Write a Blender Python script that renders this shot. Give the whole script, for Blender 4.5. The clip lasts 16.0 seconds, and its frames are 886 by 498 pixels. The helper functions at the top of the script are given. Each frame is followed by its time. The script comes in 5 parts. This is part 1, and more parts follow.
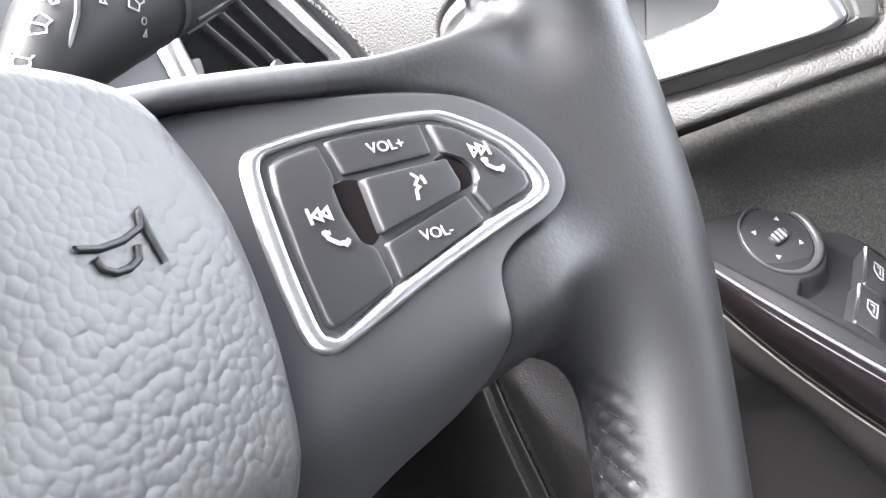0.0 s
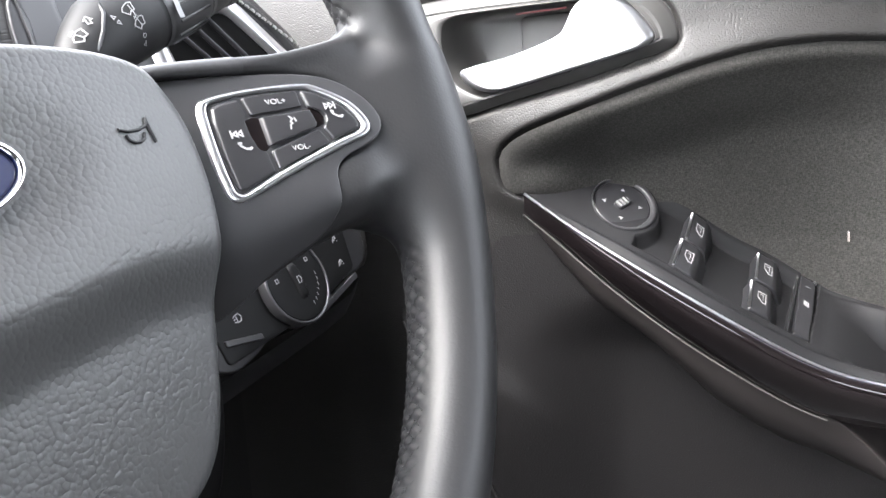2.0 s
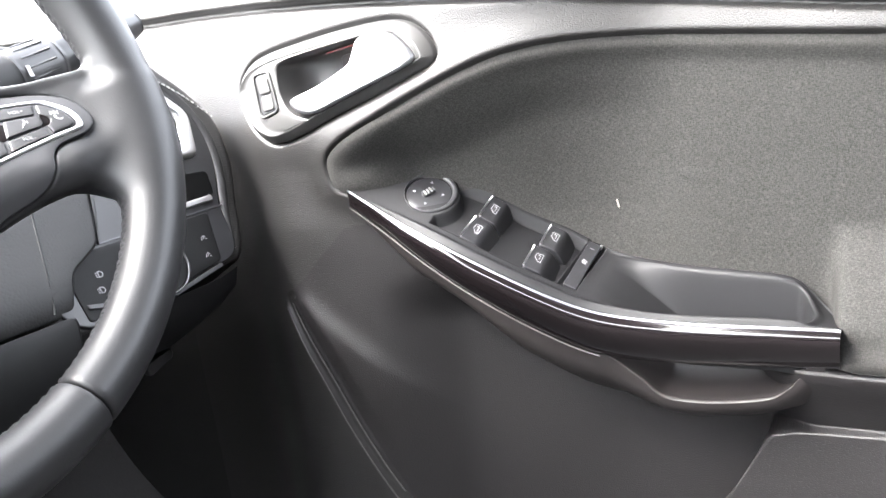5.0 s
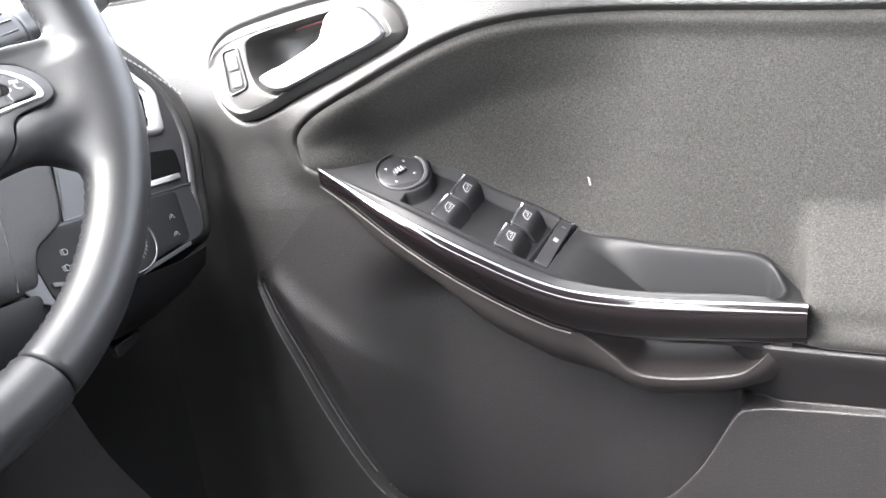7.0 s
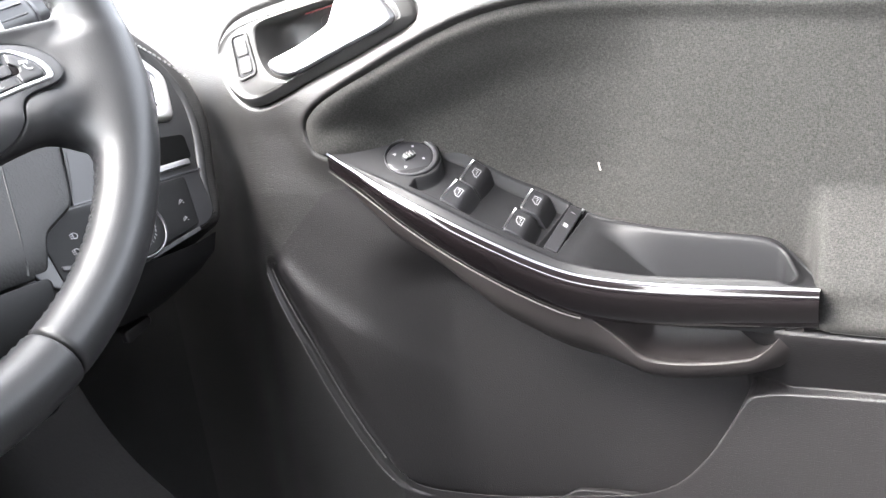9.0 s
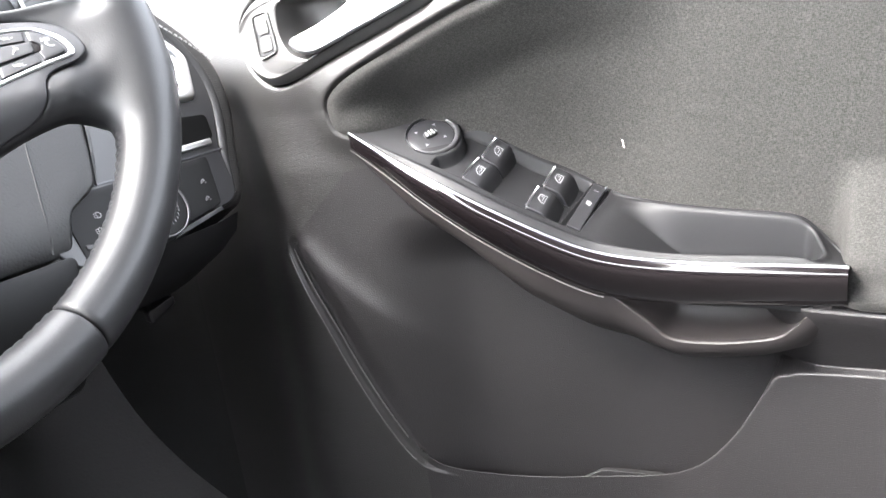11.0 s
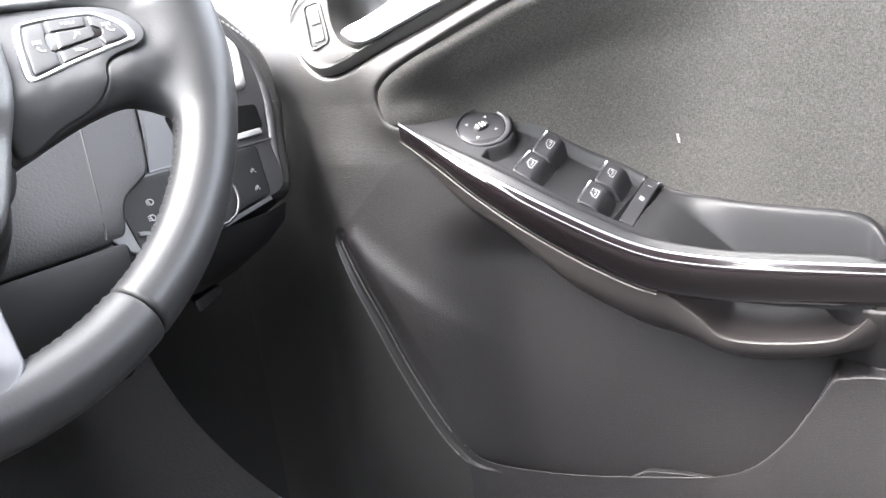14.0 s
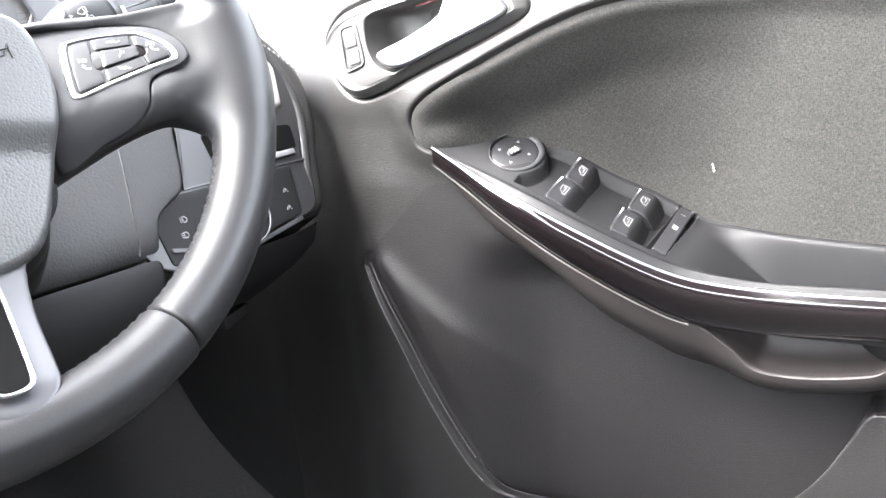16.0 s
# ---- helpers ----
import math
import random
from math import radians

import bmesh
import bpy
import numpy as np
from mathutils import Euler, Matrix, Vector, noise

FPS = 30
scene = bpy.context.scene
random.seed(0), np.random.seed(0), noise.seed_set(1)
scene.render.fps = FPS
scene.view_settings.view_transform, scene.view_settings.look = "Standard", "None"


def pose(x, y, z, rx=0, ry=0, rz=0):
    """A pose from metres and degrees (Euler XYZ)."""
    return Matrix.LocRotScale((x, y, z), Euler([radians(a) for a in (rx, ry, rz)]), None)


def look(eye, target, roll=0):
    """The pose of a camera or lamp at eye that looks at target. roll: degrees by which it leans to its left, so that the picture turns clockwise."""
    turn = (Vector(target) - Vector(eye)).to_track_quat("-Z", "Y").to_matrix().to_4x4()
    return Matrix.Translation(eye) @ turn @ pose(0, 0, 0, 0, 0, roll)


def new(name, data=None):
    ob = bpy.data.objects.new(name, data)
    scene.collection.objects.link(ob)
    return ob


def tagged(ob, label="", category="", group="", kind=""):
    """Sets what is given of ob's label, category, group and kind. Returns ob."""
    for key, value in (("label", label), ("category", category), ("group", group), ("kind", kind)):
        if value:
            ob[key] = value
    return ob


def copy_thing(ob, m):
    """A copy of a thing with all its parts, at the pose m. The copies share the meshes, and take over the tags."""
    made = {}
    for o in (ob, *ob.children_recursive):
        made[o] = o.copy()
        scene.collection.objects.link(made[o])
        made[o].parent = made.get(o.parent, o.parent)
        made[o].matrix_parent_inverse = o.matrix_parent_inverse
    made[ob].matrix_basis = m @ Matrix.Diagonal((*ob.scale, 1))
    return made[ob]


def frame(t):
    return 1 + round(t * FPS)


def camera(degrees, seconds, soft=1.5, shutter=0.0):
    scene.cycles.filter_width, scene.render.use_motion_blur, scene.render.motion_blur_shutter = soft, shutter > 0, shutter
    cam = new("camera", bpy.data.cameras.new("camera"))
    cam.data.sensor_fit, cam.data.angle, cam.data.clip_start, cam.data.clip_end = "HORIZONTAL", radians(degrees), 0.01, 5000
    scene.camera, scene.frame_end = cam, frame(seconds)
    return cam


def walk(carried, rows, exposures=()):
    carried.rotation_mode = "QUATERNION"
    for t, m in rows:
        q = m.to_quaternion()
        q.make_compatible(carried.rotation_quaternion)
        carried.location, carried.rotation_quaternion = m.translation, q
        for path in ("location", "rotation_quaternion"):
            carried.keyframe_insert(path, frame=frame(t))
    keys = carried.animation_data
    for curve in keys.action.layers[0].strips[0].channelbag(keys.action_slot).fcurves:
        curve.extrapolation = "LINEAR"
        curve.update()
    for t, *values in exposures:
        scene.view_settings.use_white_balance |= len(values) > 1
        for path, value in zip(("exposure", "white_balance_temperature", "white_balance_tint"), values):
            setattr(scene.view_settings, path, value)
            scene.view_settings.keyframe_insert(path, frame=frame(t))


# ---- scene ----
# camera and its way
cam = camera(56.0, 16.0)
PATH = [
    (0, (-0.0019, -0.0623, 0.722), (1.6449, 0.7875, -0.0304), -1.1),
    (0.5, (-0.0062, -0.0642, 0.7271), (1.6613, 0.7682, 0.0013), -0.2),
    (1, (-0.0234, -0.0722, 0.7317), (1.6515, 0.7633, 0.0269), -0.4),
    (1.5, (-0.0516, -0.0834, 0.7324), (1.6241, 0.7556, 0.0338), -0.5),
    (2, (-0.0951, -0.1554, 0.7347), (1.5759, 0.6838, 0.0251), -0.5),
    (2.5, (-0.148, -0.241, 0.742), (1.546, 0.553, 0.036), -0.8),
    (3, (-0.166, -0.296, 0.743), (1.501, 0.561, 0.044), -0.8),
    (3.5, (-0.151, -0.358, 0.721), (1.463, 0.615, 0.052), -2.9),
    (4, (-0.139, -0.394, 0.705), (1.424, 0.696, 0.097), -4.6),
    (4.5, (-0.125, -0.398, 0.704), (1.414, 0.755, 0.152), -5.9),
    (5, (-0.109, -0.406, 0.702), (1.447, 0.736, 0.179), -7.6),
    (7.5, (-0.107, -0.408, 0.69), (1.474, 0.683, 0.134), -7.1),
    (8, (-0.108, -0.407, 0.688), (1.47, 0.689, 0.132), -7.1),
    (8.5, (-0.107, -0.407, 0.688), (1.464, 0.695, 0.126), -7.1),
    (9, (-0.108, -0.407, 0.686), (1.457, 0.704, 0.122), -7.3),
    (11.5, (-0.107, -0.404, 0.679), (1.409, 0.756, 0.081), -7.9),
    (12, (-0.108, -0.402, 0.677), (1.401, 0.765, 0.074), -7.8),
    (12.5, (-0.108, -0.4, 0.677), (1.392, 0.774, 0.068), -7.8),
    (13, (-0.108, -0.396, 0.677), (1.383, 0.792, 0.072), -7.9),
    (13.5, (-0.109, -0.395, 0.678), (1.372, 0.809, 0.081), -7.9),
    (14, (-0.11, -0.394, 0.677), (1.365, 0.823, 0.092), -7.6),
    (14.5, (-0.111, -0.393, 0.678), (1.363, 0.831, 0.102), -7.3),
    (15, (-0.112, -0.39, 0.679), (1.358, 0.844, 0.117), -7.0),
    (15.5, (-0.112, -0.387, 0.679), (1.352, 0.861, 0.132), -6.8),
    (16, (-0.113, -0.387, 0.679), (1.348, 0.872, 0.149), -6.5),
]
EXPOSURES = [(0.0, 4.84), (1.0, 4.34), (1.5, 4.22), (2.0, 4.20), (2.5, 4.32), (3.0, 4.46), (4.0, 4.80), (5.0, 4.92), (8.0, 4.95), (12.0, 5.20), (16.0, 5.36)]
walk(cam, [(t, look(eye, target, roll)) for t, eye, target, roll in PATH], EXPOSURES)

# ---- light ----
world = bpy.data.worlds.new("sky")
scene.world = world
world.use_nodes = True
wn = world.node_tree.nodes
sky = wn.new("ShaderNodeTexSky")
sky.sky_type, sky.sun_disc = "NISHITA", False
sky.sun_elevation, sky.sun_rotation = radians(50), radians(-48)
sky.air_density, sky.dust_density = 1.0, 3.0
wn["Background"].inputs["Strength"].default_value = 0.15
pale = wn.new("ShaderNodeHueSaturation")
pale.inputs["Saturation"].default_value = 0.25
world.node_tree.links.new(sky.outputs[0], pale.inputs["Color"])
world.node_tree.links.new(pale.outputs[0], wn["Background"].inputs["Color"])
sun_data = bpy.data.lights.new("sun", "SUN")
sun_data.energy, sun_data.angle, sun_data.color = 0.35, radians(40), (1.0, 0.97, 0.93)
sun = new("sun", sun_data)
sun.matrix_world = look((-0.75, 0.9, 2.4), (0.35, -0.1, 0.6))


# ---- materials ----
def material(name, colour, rough=0.5, metal=0.0, grain=0.0, grain_size=0.001, mottle=0.15, kind="noise", coat=0.0, stretch=(1, 1, 1), spec=0.5, plane="xyz", soft=0.22):
    """Base colour with two scales of variation and a relief: noise, cells (leather pebbles) or weave."""
    m = bpy.data.materials.new(name)
    m.use_nodes = True
    n, l = m.node_tree.nodes, m.node_tree.links
    b = n["Principled BSDF"]
    b.inputs["Roughness"].default_value, b.inputs["Metallic"].default_value = rough, metal
    b.inputs["Coat Weight"].default_value, b.inputs["Coat Roughness"].default_value = coat, 0.04
    b.inputs["Specular IOR Level"].default_value = spec
    tc = n.new("ShaderNodeTexCoord")
    mp = n.new("ShaderNodeMapping")
    mp.inputs["Scale"].default_value = stretch
    if plane == "yz":
        cut, lay = n.new("ShaderNodeSeparateXYZ"), n.new("ShaderNodeCombineXYZ")
        l.new(tc.outputs["Object"], cut.inputs[0])
        l.new(cut.outputs["Y"], lay.inputs["X"])
        l.new(cut.outputs["Z"], lay.inputs["Y"])
        l.new(lay.outputs[0], mp.inputs["Vector"])
    else:
        l.new(tc.outputs["Object"], mp.inputs["Vector"])
    big = n.new("ShaderNodeTexNoise")
    big.inputs["Scale"].default_value, big.inputs["Detail"].default_value = 14, 6
    l.new(mp.outputs[0], big.inputs["Vector"])
    ramp = n.new("ShaderNodeMix")
    ramp.data_type = "RGBA"
    ramp.inputs["A"].default_value = (*[c * (1 - mottle) for c in colour], 1)
    ramp.inputs["B"].default_value = (*[min(1, c * (1 + mottle)) for c in colour], 1)
    l.new(big.outputs["Fac"], ramp.inputs["Factor"])
    l.new(ramp.outputs["Result"], b.inputs["Base Color"])
    rr = n.new("ShaderNodeMapRange")
    rr.inputs["To Min"].default_value, rr.inputs["To Max"].default_value = max(0.02, rough - 0.08), min(1, rough + 0.08)
    l.new(big.outputs["Fac"], rr.inputs["Value"])
    l.new(rr.outputs[0], b.inputs["Roughness"])
    if grain > 0:
        bump = n.new("ShaderNodeBump")
        bump.inputs["Strength"].default_value, bump.inputs["Distance"].default_value = 1.0, grain
        if kind == "cells":
            t = n.new("ShaderNodeTexVoronoi")
            t.feature = "SMOOTH_F1"
            t.voronoi_dimensions = "2D" if plane != "xyz" else "3D"
            t.inputs["Scale"].default_value, t.inputs["Randomness"].default_value, t.inputs["Smoothness"].default_value = 1 / grain_size, 1.0, soft
            warp = n.new("ShaderNodeTexNoise")
            warp.inputs["Scale"].default_value, warp.inputs["Detail"].default_value = 0.45 / grain_size, 2
            add = n.new("ShaderNodeMix")
            add.data_type = "RGBA"
            add.blend_type = "LINEAR_LIGHT"
            add.inputs["Factor"].default_value = grain_size * 0.35
            l.new(mp.outputs[0], warp.inputs["Vector"])
            l.new(mp.outputs[0], add.inputs["A"])
            l.new(warp.outputs["Color"], add.inputs["B"])
            l.new(add.outputs["Result"], t.inputs["Vector"])
            up_ = n.new("ShaderNodeMath")
            up_.operation = "POWER"
            up_.inputs[1].default_value = 2.0
            l.new(t.outputs["Distance"], up_.inputs[0])
            dome = n.new("ShaderNodeMath")
            dome.operation = "SUBTRACT"
            dome.inputs[0].default_value = 1.0
            l.new(up_.outputs[0], dome.inputs[1])
            out = dome.outputs[0]
        elif kind == "weave":
            parts = []
            for sx, sy in ((1.0, 0.35), (0.35, 1.0)):
                m2 = n.new("ShaderNodeMapping")
                m2.inputs["Scale"].default_value = (0.6, sx, sy)
                m2.inputs["Rotation"].default_value = (radians(35), 0, 0)
                l.new(tc.outputs["Object"], m2.inputs["Vector"])
                nz = n.new("ShaderNodeTexNoise")
                nz.inputs["Scale"].default_value, nz.inputs["Detail"].default_value = 0.9 / grain_size, 2
                l.new(m2.outputs[0], nz.inputs["Vector"])
                parts.append(nz)
            both = n.new("ShaderNodeMath")
            both.operation = "MULTIPLY"
            l.new(parts[0].outputs["Fac"], both.inputs[0])
            l.new(parts[1].outputs["Fac"], both.inputs[1])
            out = both.outputs[0]
            speck = n.new("ShaderNodeMapRange")
            speck.inputs["From Min"].default_value, speck.inputs["From Max"].default_value = 0.12, 0.40
            speck.inputs["To Min"].default_value, speck.inputs["To Max"].default_value = 0.60, 1.40
            l.new(out, speck.inputs["Value"])
            tint = n.new("ShaderNodeMix")
            tint.data_type, tint.blend_type = "RGBA", "MULTIPLY"
            tint.inputs["Factor"].default_value = 1.0
            l.new(ramp.outputs["Result"], tint.inputs["A"])
            l.new(speck.outputs[0], tint.inputs["B"])
            l.new(tint.outputs["Result"], b.inputs["Base Color"])
        else:
            t = n.new("ShaderNodeTexNoise")
            t.inputs["Scale"].default_value, t.inputs["Detail"].default_value = 0.5 / grain_size, 3
            l.new(mp.outputs[0], t.inputs["Vector"])
            out = t.outputs["Fac"]
        l.new(out, bump.inputs["Height"])
        l.new(bump.outputs[0], b.inputs["Normal"])
    return m


LEATHER = material("smooth_black_leather", (0.0178, 0.0178, 0.0190), 0.44, grain=0.00003, grain_size=0.0009, kind="cells", spec=0.45)
AIRBAG = material("pebbled_black_cover", (0.064, 0.064, 0.065), 0.43, grain=0.00016, grain_size=0.0014, kind="cells", plane="xy", soft=0.40, spec=0.6)
SATIN = material("satin_black_plastic", (0.026, 0.026, 0.028), 0.38, grain=0.00002, grain_size=0.0005)
BUTTON = material("dark_button_plastic", (0.017, 0.017, 0.0188), 0.34, grain=0.00001, grain_size=0.0005, spec=0.5)
GREYPL = material("mid_grey_satin_plastic", (0.040, 0.039, 0.038), 0.42, grain=0.00002, grain_size=0.0006)
GLOSS = material("piano_black", (0.007, 0.0055, 0.0060), 0.10, coat=0.6, mottle=0.05, spec=0.3)
SILVER = material("satin_silver", (0.66, 0.66, 0.68), 0.30, metal=1.0, mottle=0.05)
CHROME = material("chrome", (0.80, 0.80, 0.82), 0.15, metal=1.0, mottle=0.03)
GREYSAT = material("dark_silver_paint", (0.075, 0.075, 0.080), 0.38, metal=0.6, mottle=0.08)
# pale colour for edge lines; under the armrest trim it paints a highlight
EDGE = material("pale_edge_line", (0.085, 0.08, 0.078), 0.35, mottle=0.3)
WHITE = material("white_print", (0.27, 0.27, 0.275), 0.6, mottle=0.12)
# flat black, also laid as sheets where openings are only in shade
VOID = material("flat_black", (0.004, 0.004, 0.004), 0.9, spec=0.05)
BLACKPRINT = material("black_emboss", (0.008, 0.008, 0.009), 0.45)
BLUE = material("blue_enamel", (0.001, 0.0055, 0.052), 0.35, spec=0.2)
STALK = material("matt_stalk_plastic", (0.011, 0.011, 0.012), 0.58, grain=0.00002, grain_size=0.0006, spec=0.3)
PANEL = material("grained_door_plastic", (0.0155, 0.0146, 0.0143), 0.48, grain=0.00024, grain_size=0.0010, kind="cells", plane="yz", soft=0.5)
# the door plastic again, darkened for the shade on the lower door
PANEL_SHADED = material("shaded_door_plastic", (0.0124, 0.0113, 0.0119), 0.51, grain=0.00018, grain_size=0.0010, kind="cells", plane="yz", spec=0.42)
FABRIC = material("dark_woven_cloth", (0.0280, 0.0273, 0.0262), 0.9, grain=0.00022, grain_size=0.0006, kind="weave", spec=0.15)
SOFT = material("soft_armrest_skin", (0.019, 0.0165, 0.0165), 0.54, grain=0.00005, grain_size=0.0008, spec=0.36)
TRAY = material("black_tray_plastic", (0.0095, 0.0095, 0.0105), 0.55, grain=0.00004, grain_size=0.0007, spec=0.25)
SHROUD = material("grained_grey_shroud", (0.0145, 0.0145, 0.0150), 0.54, grain=0.00016, grain_size=0.0018, kind="cells")
FLECK = material("pale_fleck", (0.20, 0.18, 0.17), 0.7)
DARK = material("dark_matt_plastic", (0.017, 0.0165, 0.017), 0.6, grain=0.0001, grain_size=0.001)
CARPET = material("black_carpet", (0.026, 0.0252, 0.026), 0.95, grain=0.001, grain_size=0.002)
LEVER = material("brushed_silver_lever", (0.50, 0.50, 0.52), 0.36, metal=1.0, mottle=0.06)
LINING = material("pale_roof_lining", (0.32, 0.32, 0.31), 0.9, grain=0.0003, grain_size=0.002)
RED = material("dark_red_print", (0.10, 0.006, 0.008), 0.5)
STITCH = material("pale_stitching", (0.30, 0.30, 0.29), 0.7)
INKY = material("black_switch_plastic", (0.0048, 0.0048, 0.0052), 0.5, grain=0.00002, grain_size=0.0006, spec=0.20)
THREAD = material("grey_thread", (0.030, 0.030, 0.032), 0.55)


# ---- helpers for meshes ----
def mesh_object(name, verts, faces, mat, parent=None, smooth=True, label=""):
    me = bpy.data.meshes.new(name)
    me.from_pydata([tuple(map(float, v)) for v in verts], [], [tuple(f) for f in faces])
    me.materials.append(mat)
    if smooth:
        me.polygons.foreach_set("use_smooth", [True] * len(me.polygons))
    me.update()
    ob = new(name, me)
    if parent is not None:
        ob.parent = parent
    if label:
        ob["label"] = label
    return ob


def grid_faces(rows, cols, wrap_r=False, wrap_c=False):
    out = []
    for i in range(rows if wrap_r else rows - 1):
        for j in range(cols if wrap_c else cols - 1):
            a, b = i * cols + j, i * cols + (j + 1) % cols
            c, d = ((i + 1) % rows) * cols + (j + 1) % cols, ((i + 1) % rows) * cols + j
            out.append((a, b, c, d))
    return out


def spline(points, n=60, closed=False):
    """Catmull-Rom through the points, n samples at even steps of length."""
    p = [Vector(q) for q in points]
    k = len(p)
    raw = []
    for i in range(k if closed else k - 1):
        if closed:
            a, b, c, d = p[(i - 1) % k], p[i], p[(i + 1) % k], p[(i + 2) % k]
        else:
            b, c = p[i], p[i + 1]
            a = p[i - 1] if i else b * 2 - c
            d = p[i + 2] if i + 2 < k else c * 2 - b
        for s in range(12):
            t = s / 12
            raw.append(0.5 * ((2 * b) + (c - a) * t + (2 * a - 5 * b + 4 * c - d) * t * t + (3 * b - a - 3 * c + d) * t ** 3))
    raw.append(p[0] if closed else p[-1])
    raw = np.array([list(q) for q in raw])
    cum = np.r_[0, np.cumsum(np.linalg.norm(np.diff(raw, axis=0), axis=1))]
    at = np.linspace(0, cum[-1], n, endpoint=not closed)
    return np.stack([np.interp(at, cum, raw[:, i]) for i in range(raw.shape[1])], 1)


def frame_along(path, closed=False):
    """Tangents of a path."""
    if closed:
        t = np.roll(path, -1, 0) - np.roll(path, 1, 0)
    else:
        t = np.gradient(path, axis=0)
    return t / np.maximum(np.linalg.norm(t, axis=1, keepdims=True), 1e-9)


def sweep(path, side, section, closed=False, scale=None):
    """Sweeps a closed section (a, b) along the path; a goes along side x tangent, b along side."""
    path, section = np.asarray(path, float), np.asarray(section, float)
    t = frame_along(path, closed)
    side = np.broadcast_to(np.asarray(side, float), path.shape)
    side = side - (side * t).sum(1, keepdims=True) * t
    side = side / np.linalg.norm(side, axis=1, keepdims=True)
    other = np.cross(t, side)
    sc = np.ones(len(path)) if scale is None else np.asarray(scale)
    v = path[:, None] + sc[:, None, None] * (section[None, :, :1] * other[:, None] + section[None, :, 1:] * side[:, None])
    f = grid_faces(len(path), len(section), closed, True)
    if not closed:
        k = len(section)
        f.append(tuple(range(k)))
        f.append(tuple((len(path) - 1) * k + i for i in reversed(range(k))))
    return v.reshape(-1, 3), f


def ring_section(r, n=10, flat=1.0):
    a = np.linspace(0, 2 * np.pi, n, endpoint=False)
    return np.stack([np.cos(a) * r, np.sin(a) * r * flat], 1)


def pad(outline, height, round_=0.0015, drop=0.004, rings=6, steps=4, centre=None):
    """A closed pillow-edged plate over a 2D outline: rounded rim, sides going down by drop. height(p) gives its surface."""
    o = np.asarray(outline, float)
    gap = np.linalg.norm(np.roll(o, -1, 0) - o, axis=1)
    few = np.maximum(1, np.ceil(gap / (gap.sum() / 56)).astype(int))
    o = np.concatenate([o[i] + (o[(i + 1) % len(o)] - o[i]) * (np.arange(few[i])[:, None] / few[i]) for i in range(len(o))])
    c = o.mean(0) if centre is None else np.asarray(centre, float)
    size = np.linalg.norm(o - c, axis=1).mean()
    verts, n = [], len(o)
    h = lambda p: np.array([height(q) for q in p])  # noqa: E731
    verts.append(np.c_[o, h(o) - drop - round_])
    for k in range(steps + 1):
        a = k / steps * np.pi / 2
        inset = round_ * (1 - np.cos(a))
        p = c + (o - c) * (1 - inset / size)
        verts.append(np.c_[p, h(p) - round_ * (1 - np.sin(a))])
    s0 = 1 - round_ / size
    for k in range(1, rings):
        p = c + (o - c) * s0 * (1 - k / rings)
        verts.append(np.c_[p, h(p)])
    rows = len(verts)
    v = np.concatenate(verts + [np.array([[c[0], c[1], height(c)]])])
    f = grid_faces(rows, n, False, True)
    last = (rows - 1) * n
    f += [(last + i, last + (i + 1) % n, len(v) - 1) for i in range(n)]
    return v, f


def band(outer, inner, height, thick=0.001, drop=0.003):
    """A raised frame between two 2D outlines with the same number of points, with a rounded top."""
    outer, inner = np.asarray(outer, float), np.asarray(inner, float)
    rows = []
    for k, lift in ((0.0, -drop), (0.0, 0.0), (0.15, thick * 0.7), (0.35, thick), (0.65, thick), (0.85, thick * 0.7), (1.0, 0.0), (1.0, -drop)):
        p = outer * (1 - k) + inner * k
        rows.append(np.c_[p, [height(q) + lift for q in p]])
    return np.concatenate(rows), grid_faces(len(rows), len(outer), False, True)


def smooth_step(a, b, v):
    t = np.clip((np.asarray(v, float) - a) / (b - a), 0, 1)
    return t * t * (3 - 2 * t)


def away(points, line, closed=False):
    """Distance of 2D points from a polyline, and for a closed one negative inside."""
    pts_, line = np.asarray(points, float), np.asarray(line, float)
    nxt = np.roll(line, -1, 0) if closed else line[1:]
    a = line if closed else line[:-1]
    best = np.full(len(pts_), 1e9)
    inside = np.zeros(len(pts_), bool)
    for p, q in zip(a, nxt):
        d = q - p
        t = np.clip(((pts_ - p) @ d) / max(d @ d, 1e-12), 0, 1)
        best = np.minimum(best, np.linalg.norm(pts_ - (p + t[:, None] * d), axis=1))
        if closed:
            cross = (p[1] > pts_[:, 1]) != (q[1] > pts_[:, 1])
            with np.errstate(divide="ignore", invalid="ignore"):
                xi = (q[0] - p[0]) * (pts_[:, 1] - p[1]) / (q[1] - p[1]) + p[0]
            inside ^= cross & (pts_[:, 0] < xi)
    return np.where(inside, -best, best) if closed else best


def thing(name, label, category, m=None, kind="", group=""):
    e = new(name)
    if m is not None:
        e.matrix_world = m
    return tagged(e, label, category, group, kind)


def words(text, size, mat, parent, m, name="lettering", depth=0.0001):
    """Lettering as a mesh, centred on m's origin in its xy plane."""
    cu = bpy.data.curves.new(name, "FONT")
    cu.body, cu.size, cu.align_x, cu.align_y, cu.extrude = text, size, "CENTER", "CENTER", depth
    tmp = bpy.data.objects.new(name, cu)
    scene.collection.objects.link(tmp)
    me = bpy.data.meshes.new_from_object(tmp.evaluated_get(bpy.context.evaluated_depsgraph_get()))
    bpy.data.objects.remove(tmp)
    me.materials.clear()
    me.materials.append(mat)
    ob = new(name, me)
    ob.parent = parent
    ob.matrix_local = m
    return ob


